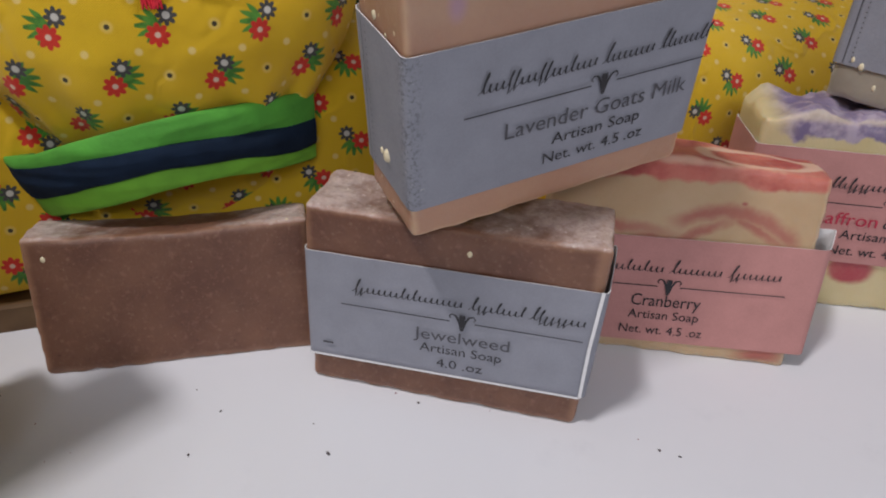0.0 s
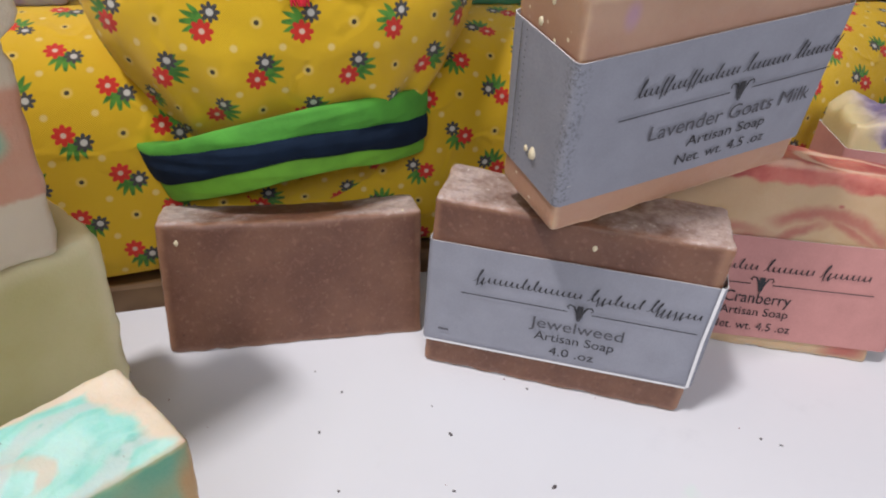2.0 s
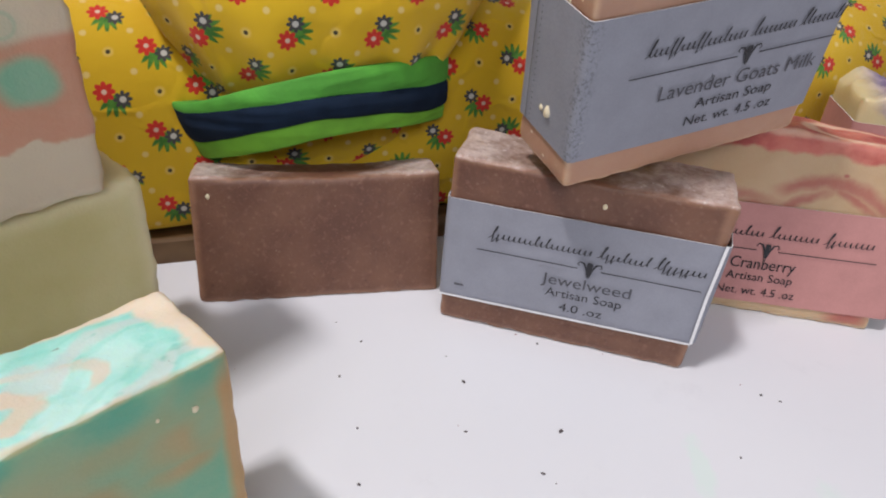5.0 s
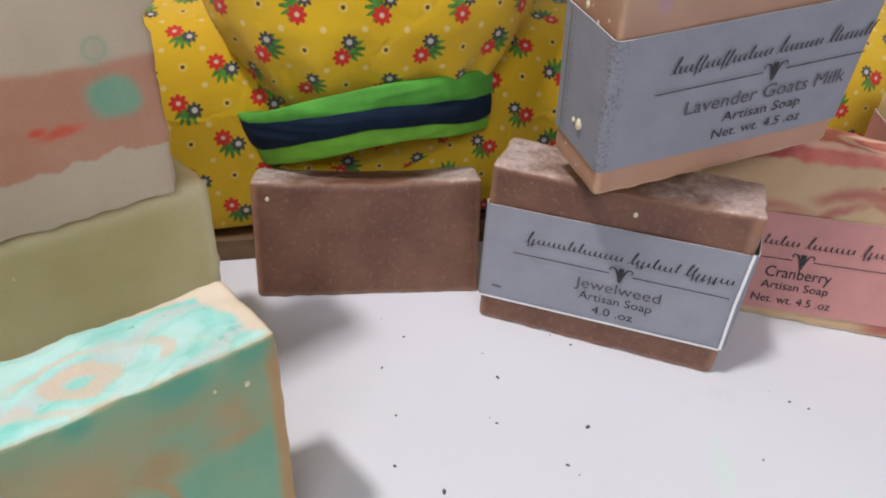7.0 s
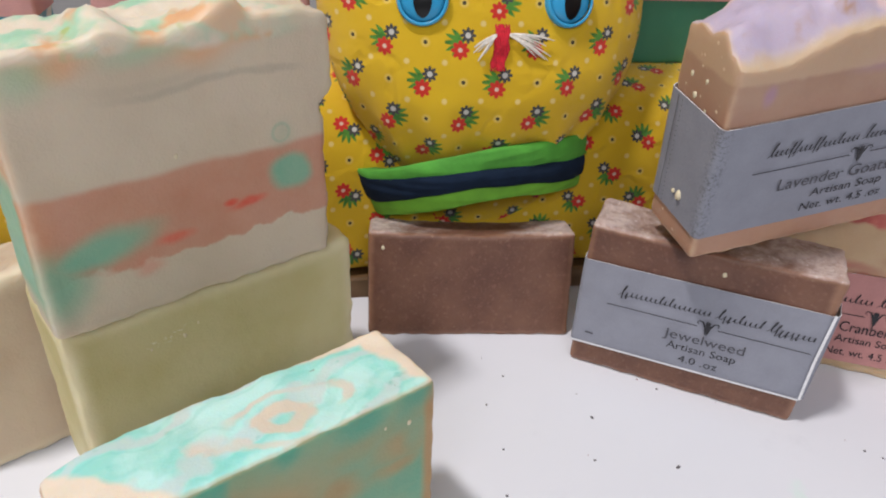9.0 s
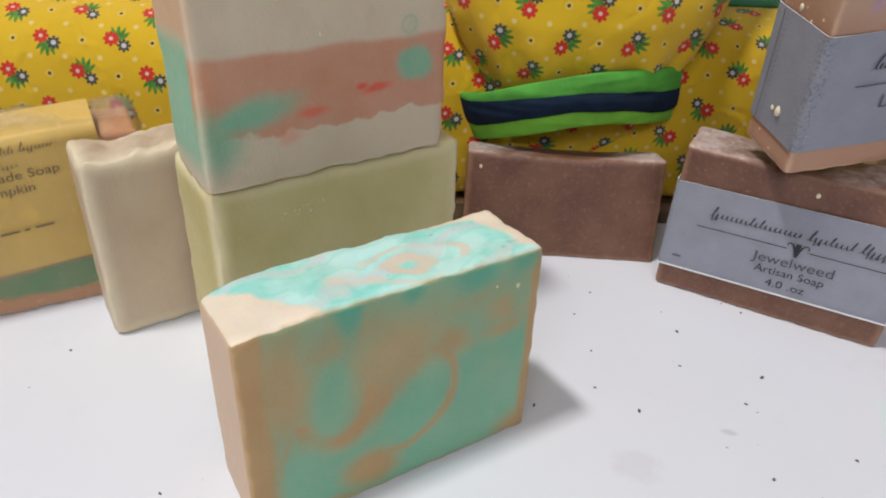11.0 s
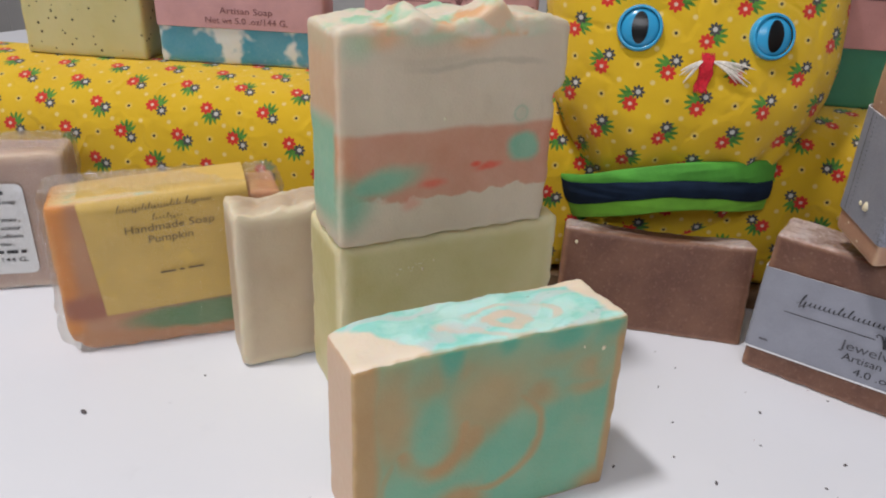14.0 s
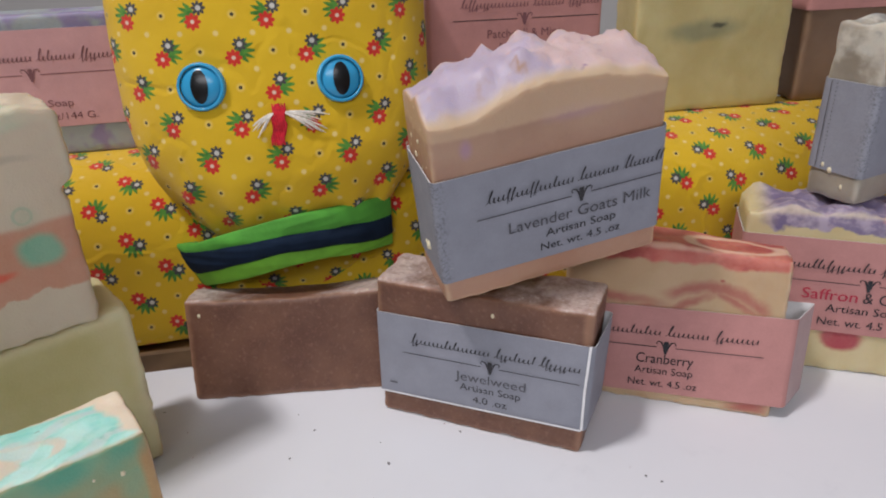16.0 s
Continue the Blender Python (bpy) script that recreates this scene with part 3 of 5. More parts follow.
def bar_mesh(name, w, d, h, mat, r=0.0016, seed=0, top=None, rough=0.00022, round_bl=0.0, side=None):
    """A cut bar with soft worn edges; origin at the front bottom left corner, front towards -y."""
    xs, ys, zs = spaced(w, r, 38), spaced(d, r, 12), spaced(h, r, 28)
    index, verts, faces = {}, [], []
    off = Vector((seed * 1.37, seed * 0.71, seed * 2.13))

    def vert(i, j, k):
        key = (i, j, k)
        if key in index:
            return index[key]
        p = Vector((xs[i], ys[j], zs[k]))
        rr = r * (1.0 + 0.7 * noise.noise(p * 230 + off))
        q = Vector([min(max(c, rr), s - rr) for c, s in zip(p, (w, d, h))])
        n = p - q
        if n.length > 1e-9:
            n.normalize()
            p = q + n * rr
        else:
            n = Vector((0, 0, 0))
        if round_bl and p.x < round_bl and p.z < round_bl:
            a = Vector((p.x - round_bl, p.z - round_bl))
            m = max(abs(a.x), abs(a.y))
            if a.length > 1e-9:
                s = m / a.length
                p.x, p.z = round_bl + a.x * s, round_bl + a.y * s
        p += n * (noise.noise(p * 45 + off) * rough * 1.2 + noise.noise(p * 300 + off) * rough * 0.8)
        if top:
            t = max(0.0, (p.z / h - 0.55) / 0.45)
            p.z += top(p.x / w, p.y / d) * t * t * (3 - 2 * t)
        if side:
            p.x += side(p.x / w, p.y / d, p.z / h)
        index[key] = len(verts)
        verts.append(p)
        return index[key]

    nx, ny, nz = len(xs) - 1, len(ys) - 1, len(zs) - 1
    for i in range(nx):
        for k in range(nz):
            faces.append((vert(i, 0, k), vert(i + 1, 0, k), vert(i + 1, 0, k + 1), vert(i, 0, k + 1)))
            faces.append((vert(i, ny, k), vert(i, ny, k + 1), vert(i + 1, ny, k + 1), vert(i + 1, ny, k)))
        for j in range(ny):
            faces.append((vert(i, j, 0), vert(i, j + 1, 0), vert(i + 1, j + 1, 0), vert(i + 1, j, 0)))
            faces.append((vert(i, j, nz), vert(i + 1, j, nz), vert(i + 1, j + 1, nz), vert(i, j + 1, nz)))
    for j in range(ny):
        for k in range(nz):
            faces.append((vert(0, j, k), vert(0, j, k + 1), vert(0, j + 1, k + 1), vert(0, j + 1, k)))
            faces.append((vert(nx, j, k), vert(nx, j + 1, k), vert(nx, j + 1, k + 1), vert(nx, j, k + 1)))
    me = bpy.data.meshes.new(name)
    me.from_pydata(verts, [], faces)
    me.materials.append(mat)
    me.polygons.foreach_set("use_smooth", [True] * len(faces))
    me.update()
    return me


def at_corner(x, y, z, yaw, lean=0.0, roll=0.0):
    """Pose of a bar by its front bottom left corner: turn, then lean (towards -y: plus), then roll."""
    return Matrix.Translation((x, y, z)) @ Matrix.Rotation(radians(yaw), 4, "Z") @ Matrix.Rotation(radians(lean), 4, "X") @ Matrix.Rotation(radians(roll), 4, "Y")


def soap_bar(label, pose_m, w, d, h, mat, **kw):
    ob = new("soap_bar", bar_mesh("soap_bar", w, d, h, mat, **kw))
    ob.matrix_world = pose_m
    return tagged(ob, label, "soap", "bars of handmade soap")


def sleeve(bar, w, d, z0, z1, mat, label, slope=0.0, loose=(0.0, 0.0), gap=0.0007, lean=0.0):
    """A paper band round a bar, with a real sheet thickness. loose: how far its right end stands off in front and behind."""
    s = Shape()
    lf, lb = loose
    c = 0.0016
    path = []
    n = 16
    x0, x1, y0, y1 = -gap, w + gap, -gap, d + gap
    corners = [(x0, y0), (x1 + lf, y0), (x1 + lb, y1), (x0, y1)]
    for k in range(4):
        a, b = Vector(corners[k]), Vector(corners[(k + 1) % 4])
        e = (b - a).normalized()
        L = (b - a).length
        for q in range(n + 1):
            path.append(a + e * (c + (L - 2 * c) * q / n))
        nxt = Vector(corners[(k + 2) % 4])
        e2 = (nxt - b).normalized()
        m = b + (e2 - e) * c * 0.30
        path.append(m)
    rows_out, rows_in = [], []
    for zz in range(7):
        f = zz / 6
        ro, ri = [], []
        for p in path:
            z = z0 + (z1 - z0) * f + slope * p.x
            wob = noise.noise(Vector((p.x * 60, p.y * 60, z * 40 + w * 900))) * 0.00025
            cx, cy = w / 2, d / 2
            nrm = Vector((p.x - cx if abs(p.x - cx) / w > 0.49 else 0, p.y - cy if abs(p.y - cy) / d > 0.49 else 0))
            nrm = nrm.normalized() if nrm.length else nrm
            o = Vector((p.x, p.y)) + nrm * wob
            o.x += lean * max(0.0, p.x / w) * z
            ro.append((o.x, o.y, z))
            i2 = o - nrm * 0.00022
            ri.append((i2.x, i2.y, z))
        rows_out.append(ro)
        rows_in.append(ri)
    if lb > 0.01:
        i0, i1 = n + 2, 2 * n + 3
        s.quadgrid([r[i0:i1] for r in rows_out], 2)
        s.quadgrid([r[i1 - 1:] + r[:i0 + 1] for r in rows_out], 0)
    else:
        s.quadgrid(rows_out, 0, loop=True)
    s.quadgrid(rows_in[::-1], 1, loop=True)
    s.quadgrid([rows_in[0], rows_out[0]], 1, loop=True)
    s.quadgrid([rows_out[-1], rows_in[-1]], 1, loop=True)
    return part("label", s, [mat, WHITE_PAPER, PAPER_BACK], bar, label)


LIFT = 0.00125


def strokes(name, lines, width, mat, parent, label="", y=-LIFT):
    """Flat ink strokes on the front of a label: polylines in (x, z)."""
    s = Shape()
    for ln in lines:
        pts = [Vector(p[:2]) for p in ln]
        ws = [p[2] if len(p) > 2 else width for p in ln]
        rows = []
        for k, p in enumerate(pts):
            d = (pts[min(k + 1, len(pts) - 1)] - pts[max(k - 1, 0)]).normalized()
            nrm = Vector((-d.y, d.x))
            a, b = p + nrm * ws[k] / 2, p - nrm * ws[k] / 2
            rows.append([(a.x, y, a.y), (b.x, y, b.y)])
        s.quadgrid(rows)
    return part(name, s, [mat], parent, label, smooth=False)


def lettering(text, x0, x1, z, height, mat, parent, y=-LIFT, tilt=0.0, bold=0.0, label=""):
    """A line of lettering from x0 to x1, on the baseline z, on the front face."""
    cu = bpy.data.curves.new("lettering", "FONT")
    cu.body, cu.size, cu.resolution_u, cu.offset = text, 1.0, 3, bold
    tmp = new("tmp", cu)
    bpy.context.view_layer.update()
    me = bpy.data.meshes.new_from_object(tmp.evaluated_get(bpy.context.evaluated_depsgraph_get()))
    bpy.data.objects.remove(tmp)
    bpy.data.curves.remove(cu)
    co = np.array([v.co for v in me.vertices])
    lo, hi = co[:, 0].min(), co[:, 0].max()
    sx = (x1 - x0) / (hi - lo)
    sz = height / 0.70
    ct = math.tan(radians(tilt))
    for v, c in zip(me.vertices, co):
        x = x0 + (c[0] - lo) * sx
        v.co = (x, y, z + c[1] * sz + (x - x0) * ct)
    me.materials.clear()
    me.materials.append(mat)
    me.name = "lettering"
    return part("lettering", me, None, parent, label)


def script_bars(words, x0, x1, z, height, mat, parent, tilt=0.0, y=-LIFT):
    """A flourished trade mark as a plain running wave, word by word."""
    rnd = random.Random(len(words) * 7 + int(x1 * 1e4))
    total = sum(int(k * 1.5) for k in words) + 1.0 * (len(words) - 1)
    step = (x1 - x0) / total
    ct = math.tan(radians(tilt))
    lines, x = [], x0
    for wlen in words:
        wlen = int(wlen * 1.5)
        tall = [1.10] + [rnd.choice((0.42, 0.46, 0.40, 0.44, 0.46, 0.42, 0.44, 0.90)) for _ in range(wlen - 1)]
        low = [0.0] + [rnd.choice((0.0,) * 10 + (-0.35,)) for _ in range(wlen - 1)]
        pts, n = [], 12
        for k in range(wlen):
            for q in range(n):
                f = q / n
                up = 0.5 - 0.5 * math.cos(2 * math.pi * f)
                zz = low[k] * (1 - up) * (0.5 + 0.5 * math.cos(2 * math.pi * f)) + tall[k] * up
                px = x + (k + f + 0.20 * math.sin(2 * math.pi * f) * (0.6 + tall[k])) * step + zz * height * 0.42
                thick = height * (0.115 if 0.5 < f < 0.95 else 0.045)
                pts.append((px, z + (px - x0) * ct + zz * height, thick))
        lines.append(pts)
        x += (wlen + 1.0) * step
    return strokes("trade_mark", lines, height * 0.12, mat, parent, y=y)


def ornament(cx, z, k, mat, parent, tilt=0.0, y=-LIFT):
    """The little fan of a pointed bud between two curled stems."""
    lines = [[(cx, z - 3.2 * k, 0.2 * k), (cx, z - 0.5 * k, 0.9 * k), (cx, z + 1.6 * k, 1.9 * k), (cx, z + 2.6 * k, 1.6 * k)]]
    for sg in (-1, 1):
        lines.append([(cx + sg * 0.3 * k, z - 3.0 * k, 0.3 * k), (cx + sg * 0.9 * k, z + 0.2 * k, 0.75 * k), (cx + sg * 2.0 * k, z + 2.2 * k, 0.6 * k), (cx + sg * 3.3 * k, z + 2.5 * k, 0.45 * k), (cx + sg * 3.9 * k, z + 1.6 * k, 0.4 * k), (cx + sg * 3.3 * k, z + 1.1 * k, 0.3 * k)])
    return strokes("ornament", lines, 0.6 * k, mat, parent, y=y)


def front_print(lab, w, z0, z1, cx, rows, ink, name_ink=None, x_rule=(0.13, 0.98), brand=(0.17, 0.98), tilt=0.0, y=-LIFT, rule_ink=None):
    """The usual printing of a label: mark, rule with ornament, and centred rows of (text, width, size)."""
    H = z1 - z0
    t = math.tan(radians(tilt))

    def zz(f, x):
        return z0 + H * f + t * x
    script_bars((13, 6, 6), brand[0] * w, brand[1] * w, zz(0.69, brand[0] * w), H * 0.115, ink, lab, tilt, y)
    a, b, g = x_rule[0] * w, x_rule[1] * w, 0.0034
    strokes("line", [[(a, zz(0.555, a)), (cx - g, zz(0.555, cx - g))]], 0.00033, rule_ink or ink, lab, y=y)
    strokes("line", [[(cx + g, zz(0.555, cx + g)), (b, zz(0.555, b))]], 0.00033, rule_ink or ink, lab, y=y)
    ornament(cx, zz(0.555, cx), 0.00092, ink, lab, y=y)
    for k, (text, wide, f, size) in enumerate(rows):
        lettering(text, cx - wide / 2, cx + wide / 2, zz(f, cx - wide / 2), size, (name_ink or ink) if k == 0 else ink, lab, y, tilt)


# ---- the room and the table ----
def box(name, x0, x1, y0, y1, z0, z1, mat, label="", kind="structure", category=""):
    s = Shape()
    P = [[(x0, y0), (x1, y0), (x1, y1), (x0, y1)]]
    lo = [(x, y, z0) for x, y in P[0]]
    hi = [(x, y, z1) for x, y in P[0]]
    s.quadgrid([lo, hi], loop=True)
    s.face(lo[::-1])
    s.face(hi)
    ob = part(name, s, [mat], smooth=False)
    return tagged(ob, label, category, kind=kind)


box("floor", -2.2, 2.2, -2.0, 1.5, -0.80, -0.76, FLOOR, "plain grey floor")
box("ceiling", -2.2, 2.2, -2.0, 1.5, 1.78, 1.84, CEILING, "plain white ceiling")
box("wall_north", -2.2, 2.2, 1.44, 1.50, -0.76, 1.78, WALL, "plain pale grey wall")
box("wall_south", -2.2, 2.2, -2.0, -1.94, -0.76, 1.78, WALL, "plain pale grey wall")
box("wall_west", -2.2, -2.14, -1.94, 1.44, -0.76, 1.78, WALL, "plain pale grey wall")
box("wall_east", 2.14, 2.2, -1.94, 1.44, -0.76, 1.78, WALL, "plain pale grey wall")


def table():
    base = new("table")
    tagged(base, "white laminate table scattered with crumbs and faint stains", "table")
    x0, x1, y0, y1 = -0.85, 0.85, -0.42, 0.62
    s = Shape()
    ring = lambda z, i: [(x0 + i, y0 + i, z), (x1 - i, y0 + i, z), (x1 - i, y1 - i, z), (x0 + i, y1 - i, z)]
    s.quadgrid([ring(-0.028, 0), ring(-0.002, 0), ring(0, 0.002)], loop=True)
    s.face(ring(0, 0.002))
    s.face(ring(-0.028, 0)[::-1])
    part("tabletop", s, [TABLE], base, smooth=False)
    for lx in (x0 + 0.06, x1 - 0.06):
        for ly in (y0 + 0.06, y1 - 0.06):
            leg = Shape()
            leg.tube([(lx, ly, -0.76), (lx, ly, -0.74), (lx, ly, -0.05), (lx, ly, -0.028)], 0.022, sides=12)
            part("leg", leg, [CEILING], base)


table()

# axes of the cushion and everything that stands along it
ROW = pose(-0.022, 0.240, 0, 0, 0, 19.5)
BASE_Z = 0.0095      # top of the plank under the cushion
SHELF_Z = 0.0860     # top of the cushion


def plank():
    s = Shape()
    prof = [(0.0110, 0.0), (0.0110, 0.0085), (0.0118, BASE_Z), (0.118, BASE_Z), (0.118, 0.0)]
    rows = [[(x, y, z) for y, z in prof] for x in (-0.46, 0.36)]
    s.quadgrid(rows, loop=True)
    s.face(rows[0])
    s.face(rows[1][::-1])
    ob = part("plank", s, [PLANK], smooth=False)
    ob.matrix_world = ROW
    tagged(ob, "flat brown wooden board lying under the floral cushion", "board")


plank()


def cushion():
    """The long stuffed roll of printed cotton; a flattened top carries the back row."""
    s = Shape()
    cy, cz, a, b = 0.0595, 0.0478, 0.0480, 0.0382
    n = 64
    for lo, hi, turn in ((-0.44, 0.0, -1), (0.0, 0.34, 1)):
        rows, uvs, anchor = [], [], None
        m = 60
        for i in range(m + 1):
            x = lo + (hi - lo) * i / m
            end = min(1.0, math.sqrt(max(0.0, 1 - max(0.0, (abs(x - (-0.05)) - 0.36) / 0.03) ** 2))) if abs(x + 0.05) > 0.36 else 1.0
            end = max(end, 0.05)
            b2 = min(1.0, max(0.0, (x - 0.07) / 0.13))
            bend = 0.0075 * b2 * b2 * (3 - 2 * b2) - 0.0035 * math.exp(-(x / 0.052) ** 4)
            row, uv, arc, prev = [], [], 0.0, None
            for k in range(n + 1):
                t = -math.pi / 2 - 2 * math.pi * k / n
                e = 2 / 2.5 if math.sin(t) > 0 else 2 / 12
                yy = a * math.copysign(abs(math.cos(t)) ** e, math.cos(t))
                z2 = b * math.copysign(abs(math.sin(t)) ** e, math.sin(t))
                p = Vector((x, cy + yy * end - bend, cz + z2 * end))
                bul = noise.noise(Vector((p.x * 22, p.y * 22, p.z * 22))) * 0.0018 + noise.noise(Vector((p.x * 60, p.y * 40, p.z * 40))) * 0.0006
                p.y += bul * math.cos(t)
                if p.z < SHELF_Z - 0.004:
                    p.z += bul * 0.6
                p.z = max(p.z, BASE_Z + 0.0002)
                if prev is not None:
                    arc += (p - prev).length
                prev = p
                row.append(p)
                uv.append((p.x, arc))
            zt = 0.0628 if turn < 0 else 0.0657
            if anchor is None:
                anchor = [q[1] for q, p in zip(uv, row) if p.y < cy and p.z <= zt][-1]
            ux, k = (-0.2340, 1.5) if turn < 0 else (0.2230, 0.5)
            uv = [(-turn * (q[0] - ux) + k * 0.0258 - 0.0023, -turn * (q[1] - anchor) + 0.0012) for q in uv]
            rows.append(row)
            uvs.append(uv)
        s.quadgrid(rows, 0, uvs)
        for i, r in ((0, rows[0]), (1, rows[-1])):
            if abs(r[0].x) > 0.1:
                s.face(r[:-1] if i else r[:-1][::-1], 0)
    ob = part("cushion", s, [COTTON])
    ob.matrix_world = ROW
    tagged(ob, "long roll cushion in yellow cotton with small red flowers", "cushion")


cushion()


def toy():
    """The stuffed cloth toy in front of the cushion: one mesh with cloth, buttons and yarn."""
    s = Shape()
    prof = [  # height, half width, front, half depth
        (0.0100, 0.034, 0.0170, 0.014), (0.0130, 0.0365, 0.0155, 0.015), (0.030, 0.0375, 0.0150, 0.016), (0.045, 0.0380, 0.0110, 0.020), (0.056, 0.0395, 0.0080, 0.022),
        (0.062, 0.0410, 0.0045, 0.023), (0.070, 0.0440, 0.0005, 0.025), (0.078, 0.0490, -0.0025, 0.027), (0.088, 0.0540, -0.0042, 0.030), (0.098, 0.0578, -0.0035, 0.032),
        (0.109, 0.0605, -0.0005, 0.032), (0.122, 0.0610, 0.0040, 0.031), (0.136, 0.0615, 0.0085, 0.030), (0.150, 0.0615, 0.0130, 0.028), (0.164, 0.0590, 0.0185, 0.025), (0.176, 0.0480, 0.0250, 0.019), (0.183, 0.0270, 0.0310, 0.011), (0.186, 0.0060, 0.0380, 0.003)]
    zs = [prof[0][0] + (prof[-1][0] - prof[0][0]) * k / 72 for k in range(73)]
    P = np.array(prof)
    n = 72
    rows, uvs, v = [], [], 0.0
    last = None
    for z in zs:
        W, Fr, D = (float(np.interp(z, P[:, 0], P[:, c])) for c in (1, 2, 3))
        if last is not None:
            v += math.hypot(z - last[0], Fr - last[1])
        last = (z, Fr)
        row, arcs, arc, prev = [], [], 0.0, None
        for k in range(n + 1):
            t = -math.pi + 2 * math.pi * k / n
            e = 0.86
            x = W * math.copysign(abs(math.sin(t)) ** e, math.sin(t))
            y = Fr + D - D * math.copysign(abs(math.cos(t)) ** e, math.cos(t))
            q = Vector((x, y, z))
            d = noise.noise(q * 32) * 0.0017 + noise.noise(q * 90) * 0.0005
            # gathers running down into the belt
            g = math.exp(-((z - 0.072) / 0.017) ** 2) * 0.0016 * math.sin(x * 330 + 3 * noise.noise(q * 30))
            for sx in (-0.043, 0.040):
                g += math.exp(-((x - sx) / 0.013) ** 2 - ((z - 0.060) / 0.022) ** 2) * 0.0022 * math.sin((x - sx) * 520 + (z - 0.06) * 260 * (1 if sx < 0 else -1))
            q.y += (d + g) * (-1 if math.cos(t) > 0 else 1)
            if prev is not None:
                arc += (q - prev).length
            prev = q
            arcs.append(arc)
            row.append(q)
        mid = arcs[n // 2]
        uvs.append([(v, mid - a) for a in arcs])
        rows.append(row)
    ref = uvs[min(range(len(zs)), key=lambda q: abs(zs[q] - 0.082))]
    v0 = ref[0][0]
    uvs = [[(q[0] - v0 + 0.0129 - 0.0023, q[1] - 0.0137 + 0.0012) for q in r] for r in uvs]
    s.quadgrid(rows, 0, uvs)
    s.face(rows[0][:-1][::-1], 0)
    s.face(rows[-1][:-1], 0)

    def front(x, z):
        W, Fr, D = (float(np.interp(z, P[:, 0], P[:, c])) for c in (1, 2, 3))
        return Fr + D - D * math.sqrt(max(0.0, 1 - min(1, (abs(x) / W)) ** 2.3)) 

    # belt: three overlapping folded bands that rise to one side
    def band(lo_l, hi_l, lo_r, hi_r, lo_mid, hi_mid, puff, mat, lift):
        rr = []
        for i in range(57):
            f = i / 56
            x = -0.0440 + 0.0840 * f
            sag = math.sin(math.pi * f)
            ruck = 0.0005 * math.sin(9 * f + lift * 700) + 0.0006 * noise.noise(Vector((f * 6, lift * 1000, 1)))
            lo, hi = lo_l + (lo_r - lo_l) * f + (0.0062 + lo_mid) * sag + ruck, hi_l + (hi_r - hi_l) * f + (0.0062 + hi_mid) * sag + ruck * 0.6
            y = -0.0005 + 0.0160 * (abs(x) / 0.041) ** 2.2 - lift + (max(0.0, abs(x) - 0.0385) / 0.007) ** 2 * 0.010
            col = []
            for k in range(17):
                t = k / 16
                z = lo + (hi - lo) * t
                crease = 0.0011 * abs(noise.noise(Vector((x * 32 + z * 60, (z - x * 0.13) * 330, lift * 900)))) + 0.0005 * noise.noise(Vector((x * 90, z * 260, 4)))
                bulge = puff * math.sin(math.pi * t) ** 0.6 - crease
                col.append((x - (1 - f) * 0.35 * (z - 0.040), y - bulge, z))
            back = [(x, y + 0.0035, hi - 0.0004), (x, y + 0.0035, lo + 0.0004)]
            rr.append(col + back)
        s.quadgrid(rr, mat, loop=True)
        s.face(rr[0][::-1], mat)
        s.face(rr[-1], mat)

    band(0.0525, 0.0562, 0.0615, 0.0723, -0.0012, 0.0004, 0.0018, 1, 0.0040)
    band(0.0365, 0.0460, 0.0490, 0.0565, 0.0010, 0.0005, 0.0014, 2, 0.0030)
    band(0.0440, 0.0556, 0.0545, 0.0637, 0.0010, -0.0012, 0.0022, 3, 0.0048)

    # button eyes
    for ex, ez in ((-0.0262, 0.1215), (0.0236, 0.1215)):
        fy = front(ex, ez)
        tilt = Matrix.Translation((ex, fy - 0.0008, ez)) @ Matrix.Rotation(radians(-14), 4, "X") @ Matrix.Rotation(radians(9 if ex > 0 else -9), 4, "Z")
        R = 0.0086

        def dome(rad, squash, mat, height, rings=9):
            rows2 = []
            for q in range(rings + 1):
                t = q / rings
                rad2 = rad * math.cos(t * math.pi / 2)
                yy = -height * math.sin(t * math.pi / 2)
                rows2.append([tilt @ Vector((rad2 * squash * math.cos(a), yy, rad2 * math.sin(a))) for a in [2 * math.pi * k / 40 for k in range(40)]])
            s.quadgrid(rows2, mat, loop=True)
        rim = [[tilt @ Vector((r2 * math.cos(a), yy, r2 * math.sin(a))) for a in [2 * math.pi * k / 40 for k in range(40)]] for r2, yy in ((R, 0.003), (R, -0.0014), (R * 0.93, -0.0022), (R * 0.86, -0.0018))]
        s.quadgrid(rim, 4, loop=True)
        dome(R * 0.88, 1.0, 5, 0.0030)
        # slit pupil, a thin shell just proud of the dome
        rows3 = []
        for q in range(9):
            t = q / 8
            row = []
            for k in range(28):
                a2 = 2 * math.pi * k / 28
                px, pz = 0.0031 * t * math.cos(a2), 0.0060 * t * math.sin(a2)
                rr2 = min(1.0, math.hypot(px, pz) / (R * 0.88))
                row.append(tilt @ Vector((px, -0.0030 * math.sqrt(1 - rr2 * rr2) - 0.00025, pz)))
            rows3.append(row)
        s.quadgrid(rows3, 6, loop=True)

    # stitched nose and whisker threads
    rnd = random.Random(5)
    nx, nz = 0.0000, 0.1085
    for k in range(8):
        x = nx - 0.0021 + 0.0006 * k
        pts = [(x + 0.0005 * math.sin(q * 2 + k) - 0.0006 * q * (0.3 if q > 3 else 0), front(nx, nz + 0.0075 - 0.0026 * q) - 0.0014 - 0.0008 * math.sin(q), nz + 0.0062 - 0.0024 * q) for q in range(7)]
        s.tube(pts, 0.00055, 7, 6)
